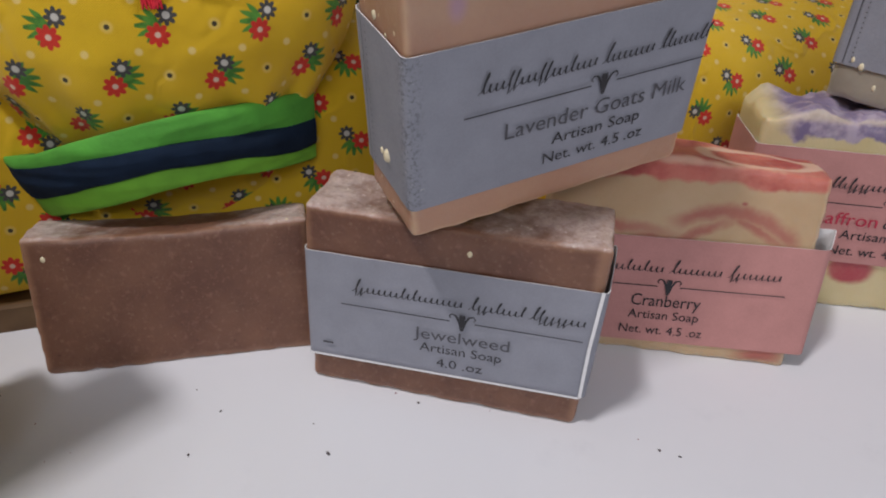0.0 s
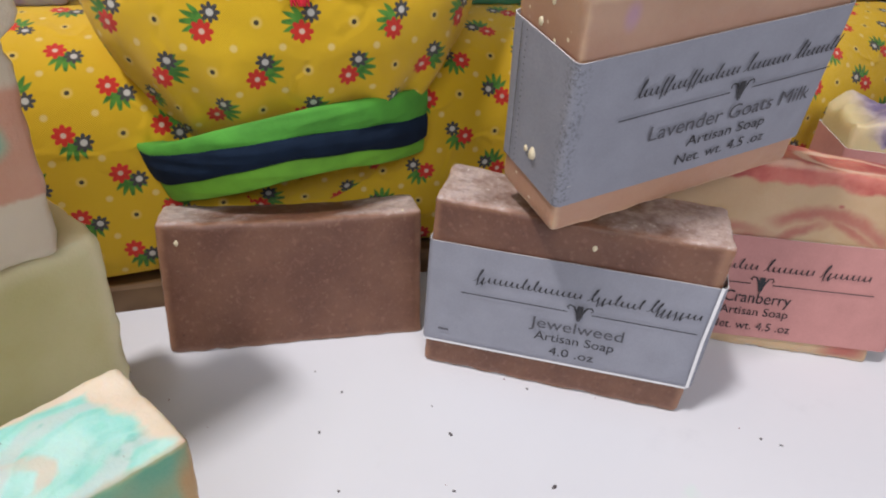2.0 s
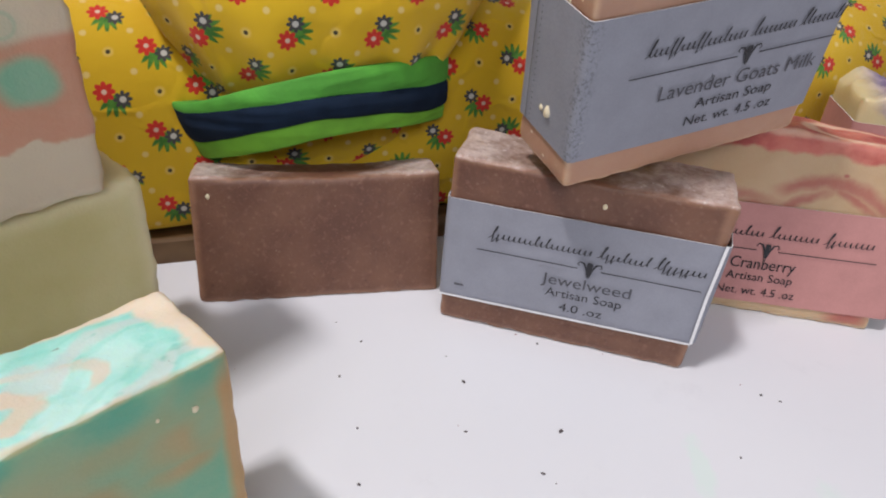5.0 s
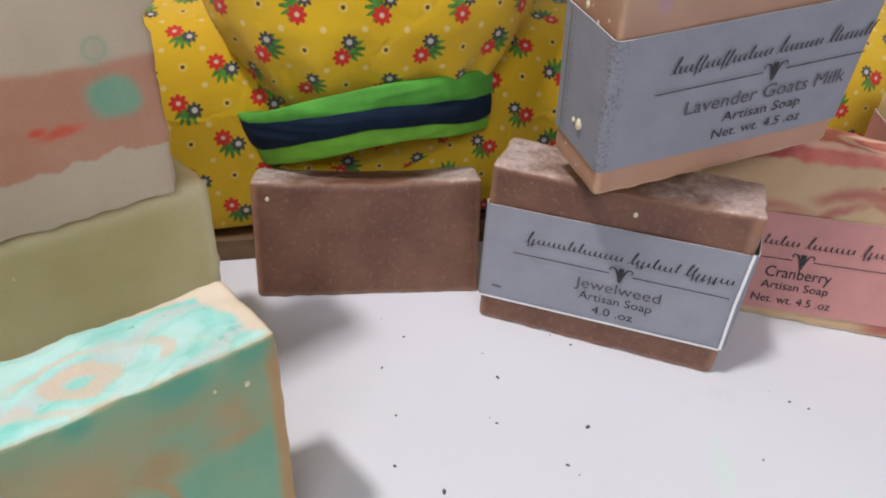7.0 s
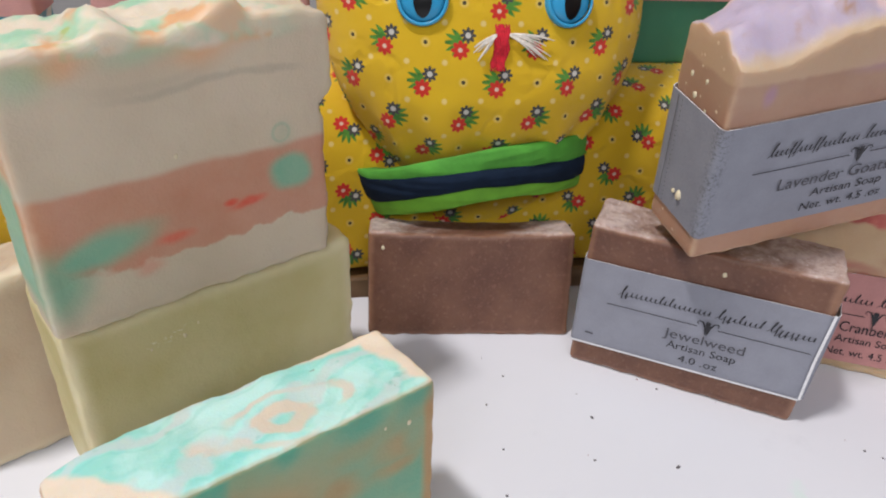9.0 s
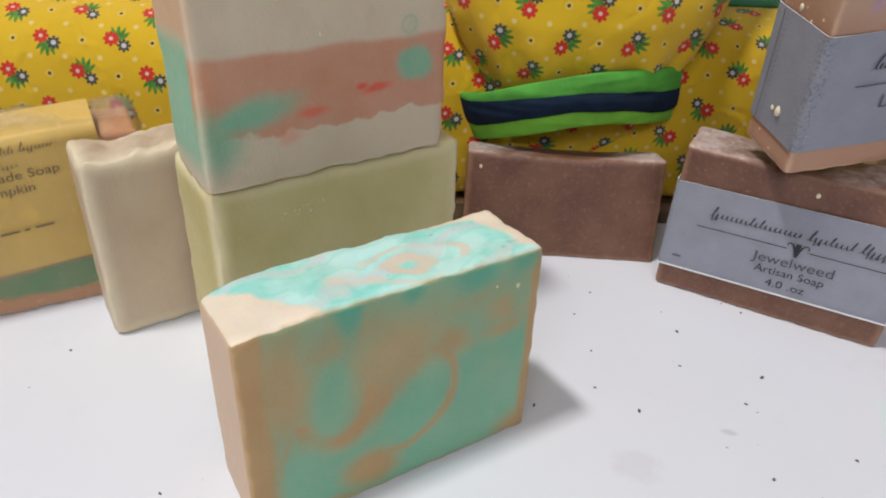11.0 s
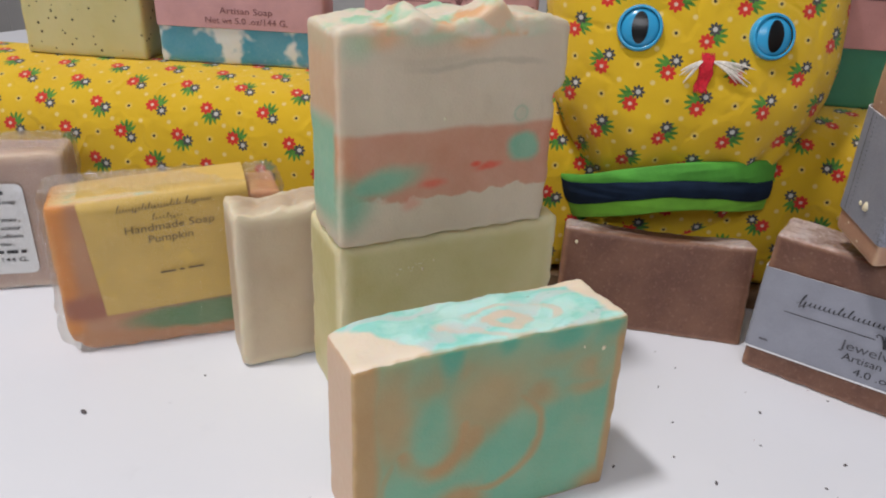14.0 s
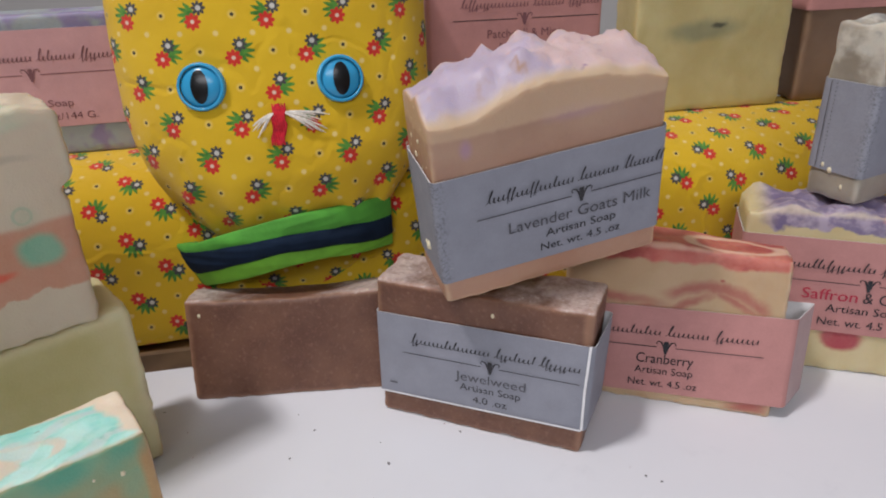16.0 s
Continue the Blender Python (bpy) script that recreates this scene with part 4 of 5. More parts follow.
    for k in range(26):
        sg = -1 if k < 11 else 1
        L = 0.009 if sg < 0 else 0.017
        L *= rnd.uniform(0.6, 1.0)
        a = rnd.uniform(-0.75, -0.1) if sg < 0 else rnd.uniform(-0.42, 0.12)
        pts = []
        for q in range(6):
            f = q / 5
            x = nx + sg * (0.0015 + L * f * math.cos(a))
            z = nz + 0.0035 + L * f * math.sin(a) - 0.003 * f * f
            pts.append((x, front(x, z) - 0.0018 - 0.001 * math.sin(3 * f), z))
        s.tube(pts, 0.00030, 8, 5)
    ob = part("stuffed_toy", s, [COTTON, GREEN_CLOTH, LIME_CLOTH, NAVY_CLOTH, EYE_RIM, EYE_BLUE, EYE_BLACK, RED_YARN, WHITE_YARN])
    ob.matrix_world = ROW
    tagged(ob, "yellow floral cotton stuffed toy with blue button eyes and green belt", "stuffed toy")


toy()


# ---- soap bars on the table ----
# brown bar leaning on the cushion
w, d, h = 0.0780, 0.0185, 0.0425
brown = soap_bar("unwrapped brown soap bar with ashy top, leaning on the cushion", at_corner(-0.0607, 0.2106, 0.0, 13.8, -11.5, 0), w, d, h, brown_soap("brown_soap_plain", 78, 18.5, 42.5), seed=1, r=0.0017,
         top=lambda u, v: -0.0016 * math.sin(math.pi * u) + 0.0005 * noise.noise(Vector((u * 8, v * 3, 0))))

# brown bar in a grey sleeve
w, d, h = 0.0774, 0.0250, 0.0575
jew = soap_bar("brown soap bar in a grey paper sleeve, standing on the table", at_corner(0.0162, 0.2152, 0.0, -12.6, -1.2, 0), w, d, h, brown_soap("brown_soap_labelled", 77.4, 25, 57.5), seed=2, r=0.0018, side=lambda u, v, f: 0.0022 * u * f,
               top=lambda u, v: -0.0012 * math.sin(math.pi * u) + 0.0007 * noise.noise(Vector((u * 7, v * 3, 4))))
lab = sleeve(jew, w, d, 0.0098, 0.0442, GREY_PAPER, "grey paper sleeve with a white lower margin", 0.012, (0.0006, 0.0020), lean=0.038)
front_print(lab, w, 0.0098, 0.0442, 0.0440, [("Jewelweed", 0.0265, 0.345, 0.0037), ("Artisan Soap", 0.0228, 0.225, 0.0029), ("4.0 .oz", 0.0130, 0.085, 0.0029)], INK, INK_GREY, tilt=0.7)
strokes("margin", [[(-0.0002, 0.0101), (w * 0.5, 0.0101 + 0.012 * w * 0.5), (w, 0.0101 + 0.012 * w)]], 0.0007, WHITE_PAPER, lab)
strokes("margin", [[(w + 0.0002, 0.0112), (w + 0.0004, 0.028), (w + 0.0014, 0.0458)]], 0.0009, WHITE_PAPER, lab)
strokes("small_print", [[(0.0042, 0.0148), (0.0073, 0.0148)]], 0.0007, INK_GREY, lab)

# lavender-topped bar lying across the two sleeved bars
w, d, h = 0.0765, 0.0258, 0.0600


def lavender_top(u, v):
    edge = float(np.interp(u, [0, 0.10, 0.2, 0.3, 0.4, 0.5, 0.62, 0.8, 0.92, 1], [0.0030, 0.0018, 0.0022, 0.0050, 0.0082, 0.0092, 0.0085, 0.0062, 0.0036, 0.0018]))
    lump = 0.0036 * max(0.0, math.sin(math.pi * min(1, max(0, v) * 1.05))) ** 0.7 * (0.7 + 0.5 * math.exp(-((u - 0.22) / 0.16) ** 2))
    depth = min(1.0, max(0.0, v * 4.0))
    billow = abs(noise.noise(Vector((u * 5.5 + 0.6, v * 1.8, 5)))) * 0.0075 + abs(noise.noise(Vector((u * 13, v * 4.5, 2)))) * 0.0030
    lump += 0.0042 * math.exp(-((u - 0.2) / 0.17) ** 2) * min(1.0, max(0.0, (v - 0.12) * 3.5))
    lump += 0.0028 * min(1.0, max(0.0, v * 3.0))
    return edge + 0.0008 + lump + (billow - 0.0022) * depth + 0.0008 * noise.noise(Vector((u * 26, v * 9, 8)))


lav = soap_bar("cream soap bar with lilac top in grey sleeve, balanced on others", at_corner(0.0457, 0.1979, 0.0587, 26.4, 9.6, -7.5), w, d, h, lavender_soap("lavender_soap", 76.5, 25.8, 60), seed=3, r=0.0016, top=lavender_top)
lab = sleeve(lav, w, d, 0.0090, 0.0470, GREY_PAPER_WORN, "scuffed grey paper sleeve")
front_print(lab, w, 0.0100, 0.0470, 0.0475, [("Lavender Goats Milk", 0.0500, 0.335, 0.0042), ("Artisan Soap", 0.0248, 0.205, 0.0030), ("Net. wt. 4.5 .oz", 0.0285, 0.065, 0.0030)], INK, INK_GREY, x_rule=(0.16, 0.995), brand=(0.20, 0.985))


def side_border(parent, z0, z1, y1):
    """Ruled and dotted border on the short end of a sleeve."""
    a = Shape()
    x = -0.00125
    a.face([(x, y1, z0), (x, y1, z1), (x, y1 - 0.0003, z1), (x, y1 - 0.0003, z0)])
    part("line", a, [INK_GREY], parent, smooth=False)
    a = Shape()
    n = 22
    for k in range(n):
        z = z0 + (z1 - z0) * (k + 0.5) / n
        a.face([(x, y1 - 0.0022, z - 0.0002), (x, y1 - 0.0022, z + 0.0002), (x, y1 - 0.0026, z + 0.0002), (x, y1 - 0.0026, z - 0.0002)])
    part("dotted_line", a, [INK_GREY], parent, smooth=False)


def chip(parent, x, y, z, size, seed, flat):
    """A pale shaving stuck to a bar; flat: the axis that it lies against."""
    rnd2 = random.Random(seed)
    a = Shape()
    rows2 = []
    for lift, k in ((-0.15, 1.0), (0.30, 0.8), (0.42, 0.35)):
        row = []
        for q in range(8):
            t = 2 * math.pi * q / 8
            r2 = size * k * rnd2.uniform(0.75, 1.2)
            u, v, n = r2 * math.cos(t) * 0.75, r2 * math.sin(t), -lift * size
            row.append((x + n, y + u, z + v) if flat == "x" else (x + u, y + n, z + v))
        rows2.append(row)
    a.quadgrid(rows2, loop=True)
    a.face(rows2[-1])
    return part("soap_chip", a, [CRUMB_SOAP], parent, "pale chip of soap")


side_border(lab, 0.0095, 0.0465, 0.0215)
chip(lab, -0.0009, 0.0115, 0.0170, 0.0018, 1, "x")
chip(lab, -0.0009, 0.0145, 0.0168, 0.0009, 2, "x")
for k, (cy2, cz2, r2) in enumerate(((0.016, 0.049, 0.0013), (0.010, 0.047, 0.0008), (0.019, 0.054, 0.0012), (0.012, 0.055, 0.0010), (0.021, 0.050, 0.0007))):
    chip(lav, 0.0002, cy2, cz2, r2, 10 + k, "x")
chip(brown, 0.0055, 0.0002, 0.0360, 0.0011, 3, "y")
chip(brown, 0.0720, 0.0010, 0.0418, 0.0008, 4, "y")
chip(jew, 0.0445, 0.0001, 0.0500, 0.0010, 5, "y")

# cranberry bar
w, d, h = 0.0800, 0.0200, 0.0635
cran = soap_bar("cream soap bar with red swirls in a pink paper sleeve", at_corner(0.0838, 0.2375, 0.0, -8.0, -10.0, 0), w, d, h, cranberry_soap("cranberry_soap", 80, 20, 63.5), seed=4, r=0.0020,
                top=lambda u, v: 0.0014 * math.sin(u * 5) + 0.0012 * noise.noise(Vector((u * 5, v * 3, 7))) + 0.0015 * v)
lab = sleeve(cran, w, d, 0.0030, 0.0382, PINK_PAPER, "pink paper sleeve standing off at one end", 0.03, (0.0032, 0.0128))
front_print(lab, w, 0.0030, 0.0380, 0.0400, [("Cranberry", 0.0210, 0.36, 0.0040), ("Artisan Soap", 0.0215, 0.235, 0.0029), ("Net. wt. 4.5 .oz", 0.0255, 0.085, 0.0029)], INK, x_rule=(0.10, 0.93), brand=(0.06, 0.90), tilt=1.7)

# saffron bar and the grey-sleeved bar on top of it
w, d, h = 0.0855, 0.0280, 0.0690
saf = soap_bar("cream soap bar with ruffled purple top in a pink sleeve", at_corner(0.1545, 0.2666, 0.0, -7.0, -1.0, 0), w, d, h, saffron_soap("saffron_soap", 85.5, 28, 69), seed=5, r=0.0020,
               top=lambda u, v: 0.0030 * noise.noise(Vector((u * 8, v * 3, 9))) + 0.0026 * abs(noise.noise(Vector((u * 19, v * 6, 3)))) + 0.0010 * noise.noise(Vector((u * 40, v * 13, 6))) - 0.003 * max(0.0, 1 - u / 0.07))
lab = sleeve(saf, w, d, 0.0190, 0.0590, PINK_PAPER, "pink paper sleeve", -0.01)
front_print(lab, w, 0.0190, 0.0590, 0.0475, [("Artisan Soap", 0.0270, 0.235, 0.0034), ("Net. wt. 4.5 .oz", 0.0310, 0.085, 0.0034)], INK, tilt=-0.6)
lettering("Saffron", 0.0245, 0.0445, 0.0333, 0.0046, INK_RED, lab, -LIFT, -0.6)
lettering("& Cedar", 0.0465, 0.0670, 0.0331, 0.0046, INK, lab, -LIFT, -0.6)

w, d, h = 0.0780, 0.0210, 0.0660
gre = soap_bar("grey-brown soap bar in worn grey sleeve, on another bar", at_corner(0.1912, 0.2660, 0.0712, 37.0, 0, 0), w, d, h, grey_marbled_soap("grey_soap", 78, 21, 66), seed=6, r=0.0022,
               top=lambda u, v: 0.0016 * noise.noise(Vector((u * 7, v * 3, 11))))
lab = sleeve(gre, w, d, 0.0110, 0.0455, GREY_PAPER_WORN, "worn grey paper sleeve")
front_print(lab, w, 0.0110, 0.0455, 0.0440, [], INK)
side_border(lab, 0.0115, 0.0450, 0.0180)
chip(lab, -0.0006, 0.0120, 0.0115, 0.0014, 61, "x")
chip(lab, -0.0006, 0.0150, 0.0130, 0.0010, 62, "x")
chip(gre, 0.0002, 0.0065, 0.0060, 0.0012, 63, "x")

# swirled mint bar in the foreground
w, d, h = 0.0802, 0.0255, 0.0602
mint = soap_bar("tan and mint-green swirled soap bar with a turquoise top", at_corner(-0.0728, 0.0645, 0.0, 47.5, -1.5, 0), w, d, h, mint_soap("mint_swirl_soap", 80.2, 25.5, 60.2), seed=7, rough=0.00012, r=0.0015,
         top=lambda u, v: 0.0008 * noise.noise(Vector((u * 9, v * 4, 3))) + 0.0004 * noise.noise(Vector((u * 30, v * 9, 6))) - 0.0012 * max(0.0, v) ** 1.5 - 0.0014 * max(0.0, 1 - u / 0.25) - 0.0022 * max(0.0, 1 - u / 0.10) * v)

# stack of two: olive below, layered above
w, d, h = 0.0830, 0.0330, 0.0630
olive = soap_bar("plain olive-green soap bar at the bottom of a stack", at_corner(-0.1085, 0.1145, 0.0, 50.8, 0, 0), w, d, h, olive_soap("olive_soap", 83, 33, 63), seed=8, r=0.0030)
w, d, h = 0.0757, 0.0270, 0.0655


def layered_top(u, v):
    z = float(np.interp(u, [0, 0.12, 0.3, 0.42, 0.6, 0.8, 1], [-0.0012, 0.0, 0.0012, 0.0006, 0.0032, 0.0026, 0.0]))
    z += 0.0020 * noise.noise(Vector((u * 5, v * 2.5, 5))) + 0.0022 * abs(noise.noise(Vector((u * 11 + v * 3, v * 4, 8)))) + 0.0008 * noise.noise(Vector((u * 30, v * 10, 3)))
    z += 0.0050 * math.exp(-((u - 0.66) / 0.045) ** 2 - ((v - 0.3) / 0.4) ** 2)
    z += 0.0035 * math.exp(-((u - 0.33) / 0.06) ** 2 - ((v - 0.45) / 0.4) ** 2)
    return z


layered = soap_bar("layered cream, salmon and teal soap bar on the olive bar", at_corner(-0.1068, 0.1125, 0.0632, 51.0, -0.5, 0), w, d, h, layered_soap("layered_soap", 75.7, 27, 65.5), seed=9, r=0.0018, rough=0.0005, top=layered_top,
                   side=lambda u, v, f: 0.0 if u < 0.5 else (2 * u - 1) * (0.0016 * math.tanh((f - 0.67) * 30) - 0.0022 * math.exp(-((f - 0.665) / 0.035) ** 2) + 0.0006 * noise.noise(Vector((f * 14, v * 3, 2)))))

for k, (bar, cx2, cz2, r2) in enumerate(((mint, 0.0725, 0.0510, 0.0010), (mint, 0.0660, 0.0525, 0.0007), (olive, 0.0290, 0.0505, 0.0010), (olive, 0.0255, 0.0520, 0.0007), (olive, 0.0330, 0.0530, 0.0008),
                                         (olive, 0.0200, 0.0500, 0.0007), (olive, 0.0430, 0.0555, 0.0006), (olive, 0.0170, 0.0440, 0.0005), (layered, 0.0585, 0.0330, 0.0007), (layered, 0.0340, 0.0385, 0.0008), (layered, 0.0270, 0.0120, 0.0005))):
    chip(bar, cx2, 0.0002, cz2, r2, 40 + k, "y")

# cream bar
w, d, h = 0.0780, 0.0195, 0.0628
soap_bar("plain cream soap bar with an uneven cut top", at_corner(-0.1532, 0.1183, 0.0, 50.0, 0, 0), w, d, h, plain_soap("cream_soap", 78, 20, 61, (0.47, 0.350, 0.240), (0.56, 0.445, 0.315), (0.70, 0.61, 0.44), 6.0, 0.8), seed=10, r=0.0024,
         top=lambda u, v: 0.0026 * noise.noise(Vector((u * 9, v * 3, 15))) + 0.0012 * noise.noise(Vector((u * 30, v * 10, 2))) - 0.0022 * math.exp(-((u - 0.14) / 0.07) ** 2))

# pumpkin bar in clear film
w, d, h = 0.0810, 0.0230, 0.0610
pum = soap_bar("orange and green soap bar in clear film with yellow label", at_corner(-0.2152, 0.0945, 0.0, 45.5, 0, 0), w, d, h, pumpkin_soap("pumpkin_soap", 79, 23, 61), seed=11, r=0.0020, round_bl=0.012,
               top=lambda u, v: 0.0012 * math.sin(u * 6 - 1))
film = new("plastic_wrap", bar_mesh("plastic_wrap", w + 0.0030, d + 0.0030, h + 0.0028, FILM, r=0.0030, seed=31, rough=0.0011, round_bl=0.010))
film.parent, film.location, film.visible_shadow = pum, (-0.0018, -0.0014, 0.0002), False
tagged(film, "clear crinkled shrink film")
s = Shape()
rows = []
for zz in range(13):
    f = zz / 12
    z = 0.0150 + 0.0450 * f
    yy = -0.0006
    rows.append([(0.0145 - 0.004 * f + (0.0580) * q / 12, yy - 0.0002 * noise.noise(Vector((q * 0.6, f * 5, 3))), z + 0.0035 * q / 12) for q in range(13)])
for k in range(1, 7):
    f = k / 6
    rows.append([(0.0105 + 0.058 * q / 12, -0.0006 + 0.018 * f, 0.0600 + 0.0035 * q / 12 + 0.0024 * math.sin(f * 1.6)) for q in range(13)])
s.quadgrid(rows)
plab = part("label", s, [YELLOW_PAPER], pum, "yellow paper label folded over the top edge")
lettering("Handmade Soap", 0.0250, 0.0560, 0.0475, 0.0030, INK_BROWN, plab, -LIFT, 4.5)
lettering("Pumpkin", 0.0325, 0.0480, 0.0434, 0.0030, INK_BROWN, plab, -LIFT, 4.5)
script_bars((14, 6), 0.0225, 0.0555, 0.0560, 0.0028, INK_BROWN, plab, 4.5)
script_bars((6,), 0.0340, 0.0450, 0.0524, 0.0024, INK_BROWN, plab, 4.5)
strokes("small_print", [[(0.0350, 0.0310), (0.0405, 0.0314)], [(0.0418, 0.0315), (0.0435, 0.0316)], [(0.0450, 0.0318), (0.0505, 0.0322)]], 0.0008, INK_BROWN, plab)

# far bar with a white label of small print
w, d, h = 0.0790, 0.0230, 0.0610
lef = soap_bar("pale pinkish soap bar in film with a white ingredients label", at_corner(-0.2550 - w * math.cos(radians(38)), 0.1350 - w * math.sin(radians(38)), 0.0, 38.0, 0, 0), w, d, h, plain_soap("pale_pink_soap", 79, 23, 61, (0.40, 0.275, 0.235), (0.50, 0.36, 0.30), (0.62, 0.47, 0.36), 5.0, 0.8), seed=12, r=0.0026,
               top=lambda u, v: 0.0016 * noise.noise(Vector((u * 7, v * 3, 21))))
film = new("plastic_wrap", bar_mesh("plastic_wrap", w + 0.0030, d + 0.0030, h + 0.0028, FILM, r=0.0030, seed=37, rough=0.0011))
film.parent, film.location, film.visible_shadow = lef, (-0.0018, -0.0014, 0.0002), False
s = Shape()
rr, pts = 0.003, []
lx0, lx1, lz0, lz1 = 0.0080, 0.0625, 0.0080, 0.0490
for cx, cz, a0 in ((lx1 - rr, lz1 - rr, 0), (lx0 + rr, lz1 - rr, 90), (lx0 + rr, lz0 + rr, 180), (lx1 - rr, lz0 + rr, 270)):
    for k in range(6):
        a = radians(a0 + 18 * k)
        pts.append((cx + rr * math.cos(a), -0.0007, cz + rr * math.sin(a)))
s.face(pts[::-1])
wl = part("label", s, [WHITE_PAPER], lef, "white rounded label", smooth=False)
rnd = random.Random(3)
LINES = ("", "an Soap", "", "Oil, Water,", "Butter, Castor", "Oil, Sodium", "Powder.", "", ".oz/ 144 G.")
for k, (text, z) in enumerate(zip(LINES, (0.0445, 0.0405, 0.0372, 0.0325, 0.0288, 0.0251, 0.0214, 0.0177, 0.0140))):
    right = 0.0590 - (0.004 if k in (0, 6) else 0)
    x, bars = 0.0115, []
    stop = right - len(text) * 0.00155 - 0.0012 if text else right
    if k == 2:
        continue
    while x < stop - 0.001:
        L = min(rnd.uniform(0.002, 0.006), stop - x)
        bars.append([(x, z + 0.0009), (x + L, z + 0.0009)])
        x += L + 0.0011
    strokes("small_print", bars, 0.0015, INK, wl)
    if text:
        lettering(text, stop + 0.0008, right, z, 0.0019, INK, wl, -LIFT, 0, 0.01)


# ---- the back row, standing on the cushion ----
def on_row(u, off, yaw=0.0, z=SHELF_Z, lean=0.0):
    return ROW @ at_corner(u, off, z, yaw, lean)


w, d, h = 0.0600, 0.0240, 0.0800
soap_bar("pale yellow soap bar flecked with dark seeds, on the cushion", on_row(-0.3090, 0.050, 0), w, d, h, plain_soap("seeded_soap", 60, 24, 80, (0.56, 0.50, 0.22), (0.63, 0.57, 0.29), (0.60, 0.52, 0.25), 2.5, 0.5, (0.07, 0.06, 0.03)), seed=13)

w, d, h = 0.0790, 0.0240, 0.0600
bar = soap_bar("white and blue marbled soap bar in pale pink sleeve", on_row(-0.2425, 0.052, 3), w, d, h, marbled_soap("blue_marbled_soap", 79, 24, 60, (0.72, 0.72, 0.68), (0.05, 0.30, 0.42), 0.02), seed=14)
lab = sleeve(bar, w, d, 0.0170, 0.0545, PINK_PAPER_PALE, "pale pink paper sleeve")
front_print(lab, w, 0.0170, 0.0545, 0.0430, [("Artisan Soap", 0.0250, 0.185, 0.0028), ("Net wt 5.0 .oz/144 G.", 0.0390, 0.065, 0.0028)], INK_ROSE, rule_ink=INK_ROSE)

w, d, h = 0.0790, 0.0240, 0.0580
bar = soap_bar("grey and purple soap bar in pale pink sleeve", on_row(-0.1430, 0.056, 2), w, d, h, marbled_soap("purple_soap", 79, 24, 58, (0.24, 0.20, 0.33), (0.32, 0.36, 0.35), 0.0), seed=15)
lab = sleeve(bar, w, d, 0.0125, 0.0525, PINK_PAPER_PALE, "pale pink paper sleeve")
front_print(lab, w, 0.0125, 0.0525, 0.0430, [("Artisan Soap", 0.0270, 0.215, 0.0030), ("Net wt 5.0 .oz/144 G.", 0.0440, 0.075, 0.0030)], INK_ROSE, rule_ink=INK_ROSE)

w, d, h = 0.0790, 0.0240, 0.0660
bar = soap_bar("deep green soap bar in a pink paper sleeve", on_row(0.0660, 0.054, 0), w, d, h, plain_soap("deep_green_soap", 79, 24, 66, (0.025, 0.15, 0.085), (0.04, 0.19, 0.11), (0.07, 0.24, 0.14), 1.5, 0.5), seed=16)
lab = sleeve(bar, w, d, 0.0265, 0.0640, PINK_PAPER, "pink paper sleeve")
front_print(lab, w, 0.0265, 0.0640, 0.0430, [("Patchouli & Mint", 0.0340, 0.345, 0.0036), ("Artisan Soap", 0.0250, 0.21, 0.0029)], INK_ROSE, rule_ink=INK)

w, d, h = 0.0790, 0.0240, 0.0640
s = Surface("yellow_green_soap")
c = s.mix((s.noise(0.05, 3, 1)).step(-0.22, 0.22), (0.50, 0.41, 0.18), (0.60, 0.52, 0.26))
wob = (s.noise(0.09, 3, 2) * 7, s.noise(0.09, 3, 3) * 5)
c = s.mix(s.spot(34, 38, 17, 4.5, 0.6, 3, wob) * 0.75, c, (0.20, 0.23, 0.15))
c = s.mix(s.spot(42, 40, 3.5, 1.2, 0.6, 5, wob), c, (0.05, 0.06, 0.05))
soap_bar("yellowish soap bar with a dark green streak, on the cushion", on_row(0.1610, 0.050, 0), w, d, h, soap_finish(s, 79, 24, 64, (0.62, 0.53, 0.29), 2.5, 0.5, c), seed=17, r=0.0022)

w, d, h = 0.0790, 0.0240, 0.0600
bar = soap_bar("dark brown soap bar in a pink sleeve on the cushion", on_row(0.2500, 0.052, 0), w, d, h, plain_soap("dark_brown_soap", 79, 24, 60, (0.16, 0.095, 0.060), (0.22, 0.135, 0.085), (0.30, 0.20, 0.13)), seed=18, r=0.0022)
sleeve(bar, w, d, 0.0440, 0.0575, PINK_PAPER, "pink paper sleeve")

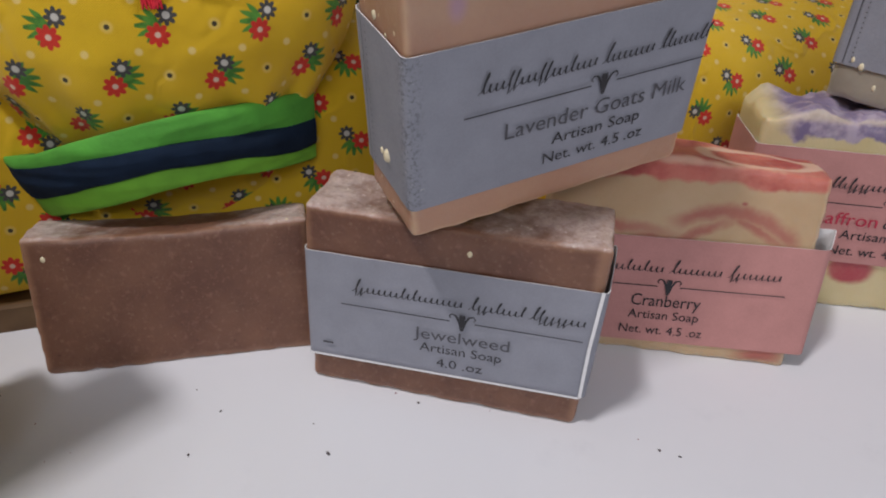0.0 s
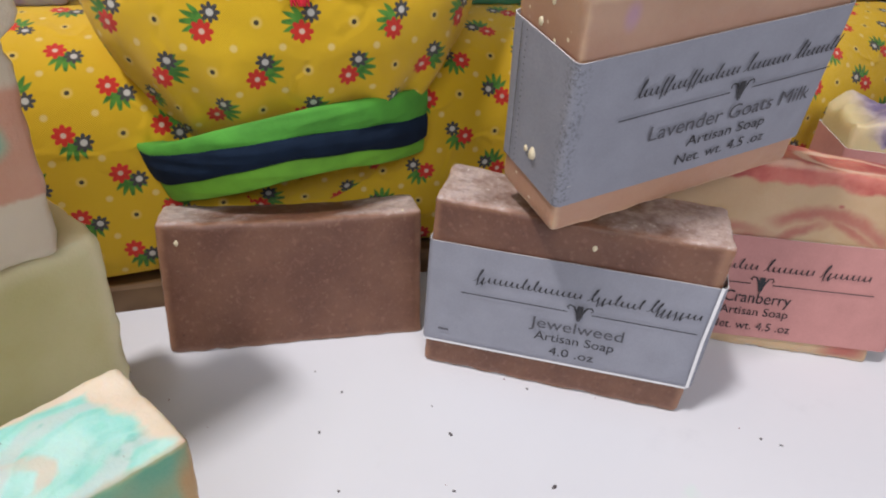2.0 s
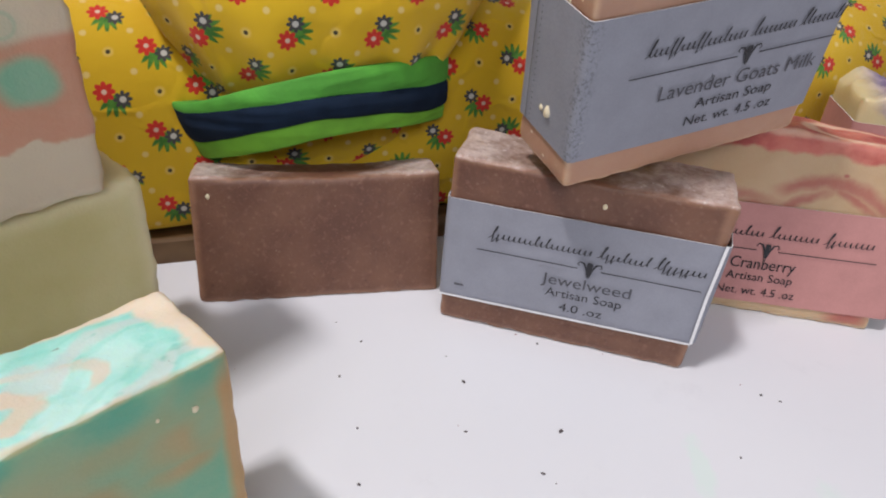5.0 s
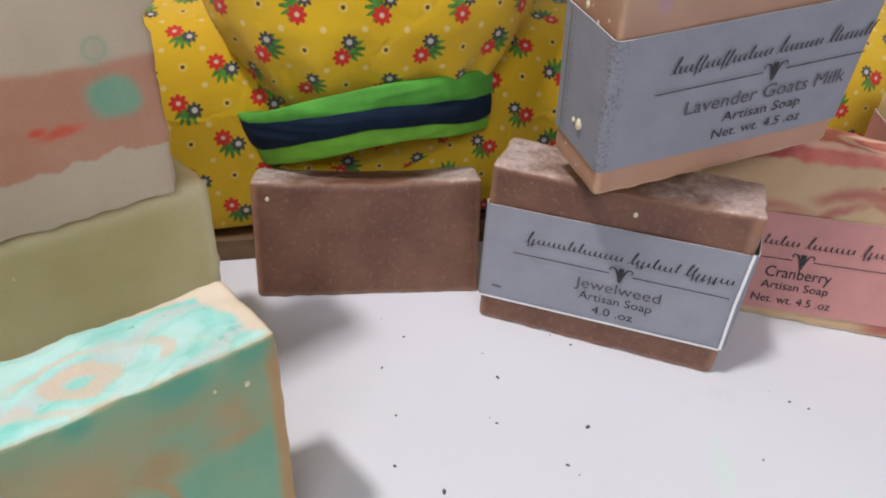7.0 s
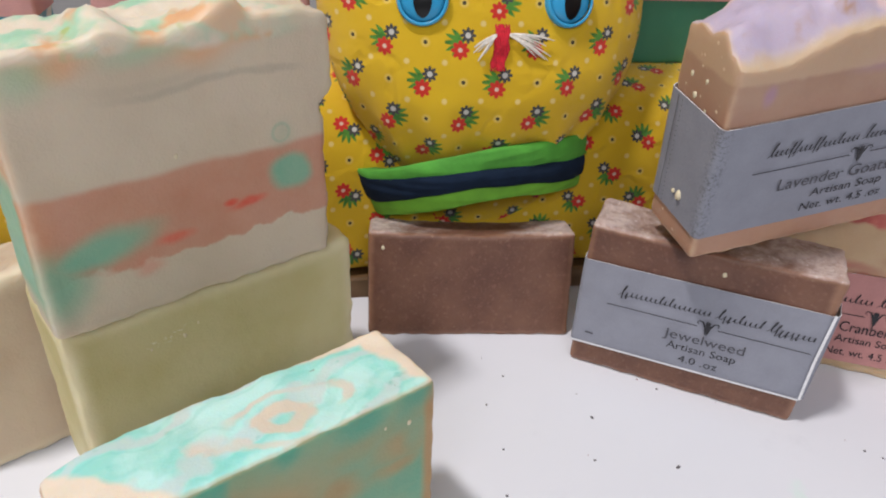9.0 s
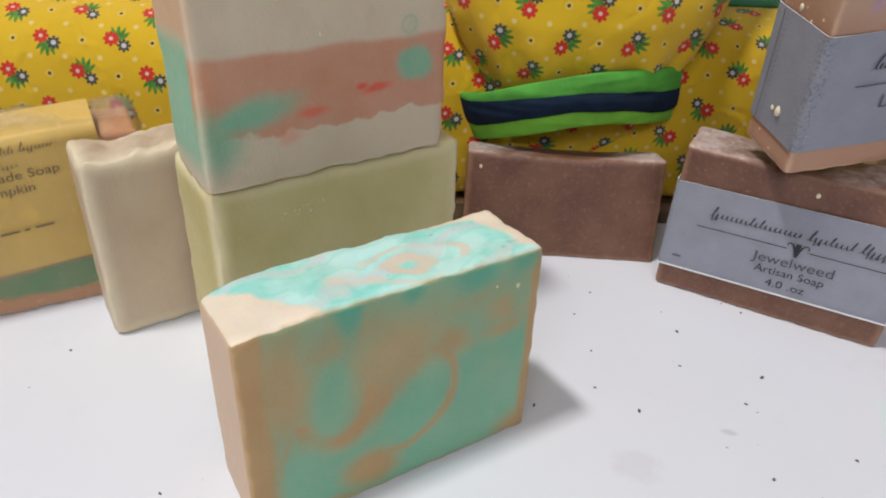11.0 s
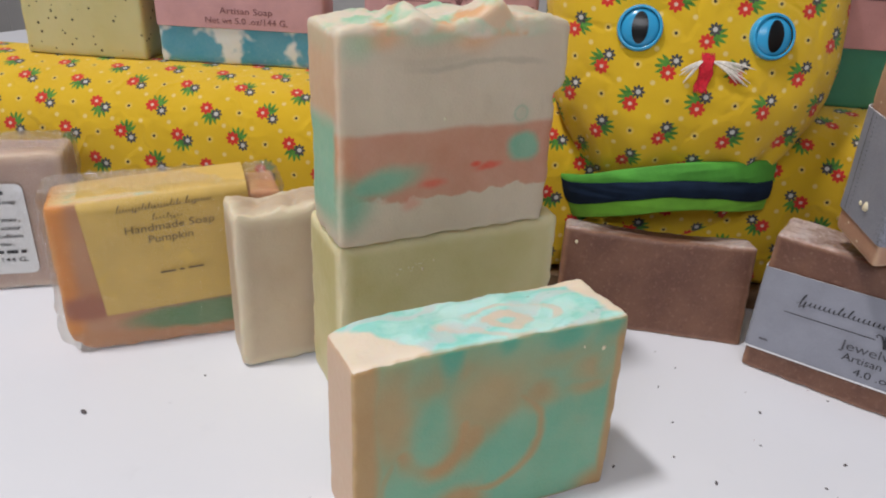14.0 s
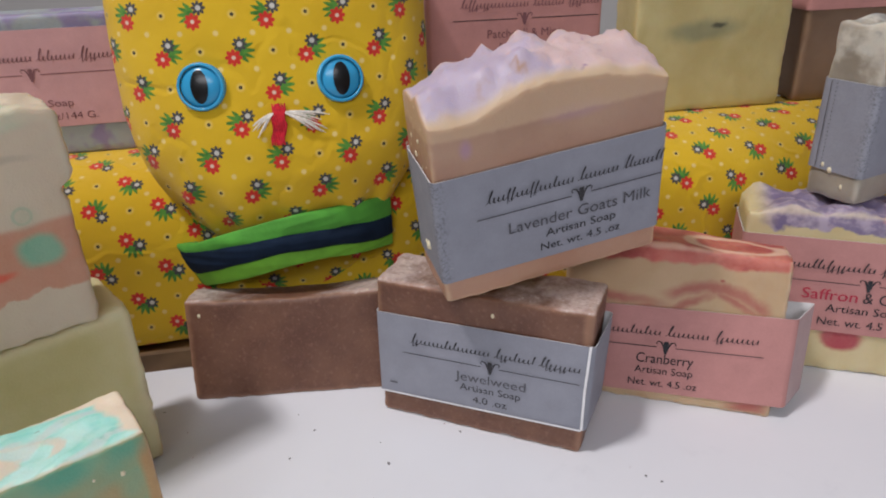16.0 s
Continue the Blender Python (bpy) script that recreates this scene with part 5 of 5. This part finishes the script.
# ---- crumbs and shavings on the table ----
def crumb(x, y, size, mat, label, seed):
    rnd2 = random.Random(seed)
    s2 = Shape()
    a0 = rnd2.uniform(0, 6.28)
    rows2 = []
    sides = 7
    long = rnd2.uniform(1.0, 2.1)
    for q, (z, k) in enumerate(((0.0, 0.85), (0.35, 1.0), (0.75, 0.65))):
        row = []
        for n2 in range(sides):
            a = 2 * math.pi * n2 / sides
            r2 = size * k * rnd2.uniform(0.7, 1.15)
            px, py = r2 * long * math.cos(a), r2 * math.sin(a)
            row.append((px * math.cos(a0) - py * math.sin(a0), px * math.sin(a0) + py * math.cos(a0), z * size * 1.2))
        rows2.append(row)
    s2.quadgrid(rows2, loop=True)
    s2.face(rows2[0][::-1])
    s2.face(rows2[-1])
    ob = part("crumb", s2, [mat], smooth=False)
    ob.location = (x, y, 0.0)
    return tagged(ob, label, "crumb", "crumbs on the table")


for k, (cx, cy, r2) in enumerate(((0.025, 0.185, 0.0009), (0.052, 0.169, 0.0010), (-0.184, 0.073, 0.0016), (-0.138, 0.048, 0.0012), (-0.047, 0.075, 0.0012), (-0.015, 0.069, 0.0010), (0.014, 0.140, 0.0010), (0.016, 0.091, 0.0008),
                                  (-0.017, 0.132, 0.0009), (0.0, 0.146, 0.0008), (-0.163, 0.108, 0.0007), (-0.103, 0.069, 0.0007), (0.046, 0.154, 0.0008), (-0.011, 0.183, 0.0007), (-0.007, 0.199, 0.0006), (-0.003, 0.164, 0.0007),
                                  (0.048, 0.205, 0.0007), (0.026, 0.166, 0.0006), (0.051, 0.125, 0.0008), (0.063, 0.122, 0.0007), (0.075, 0.14, 0.0008), (0.10, 0.165, 0.0006), (0.114, 0.190, 0.0008), (0.119, 0.188, 0.0006))):
    crumb(cx, cy, r2 * 0.52, CRUMB, "tiny dark crumb on the white table", k)
rnd = random.Random(11)
for k in range(60):
    cx, cy = rnd.uniform(-0.24, 0.20), rnd.uniform(0.02, 0.21)
    crumb(cx, cy, rnd.uniform(0.00010, 0.00026), rnd.choice((CRUMB, CRUMB, CRUMB_PINK)), "tiny speck on the white table", 100 + k)
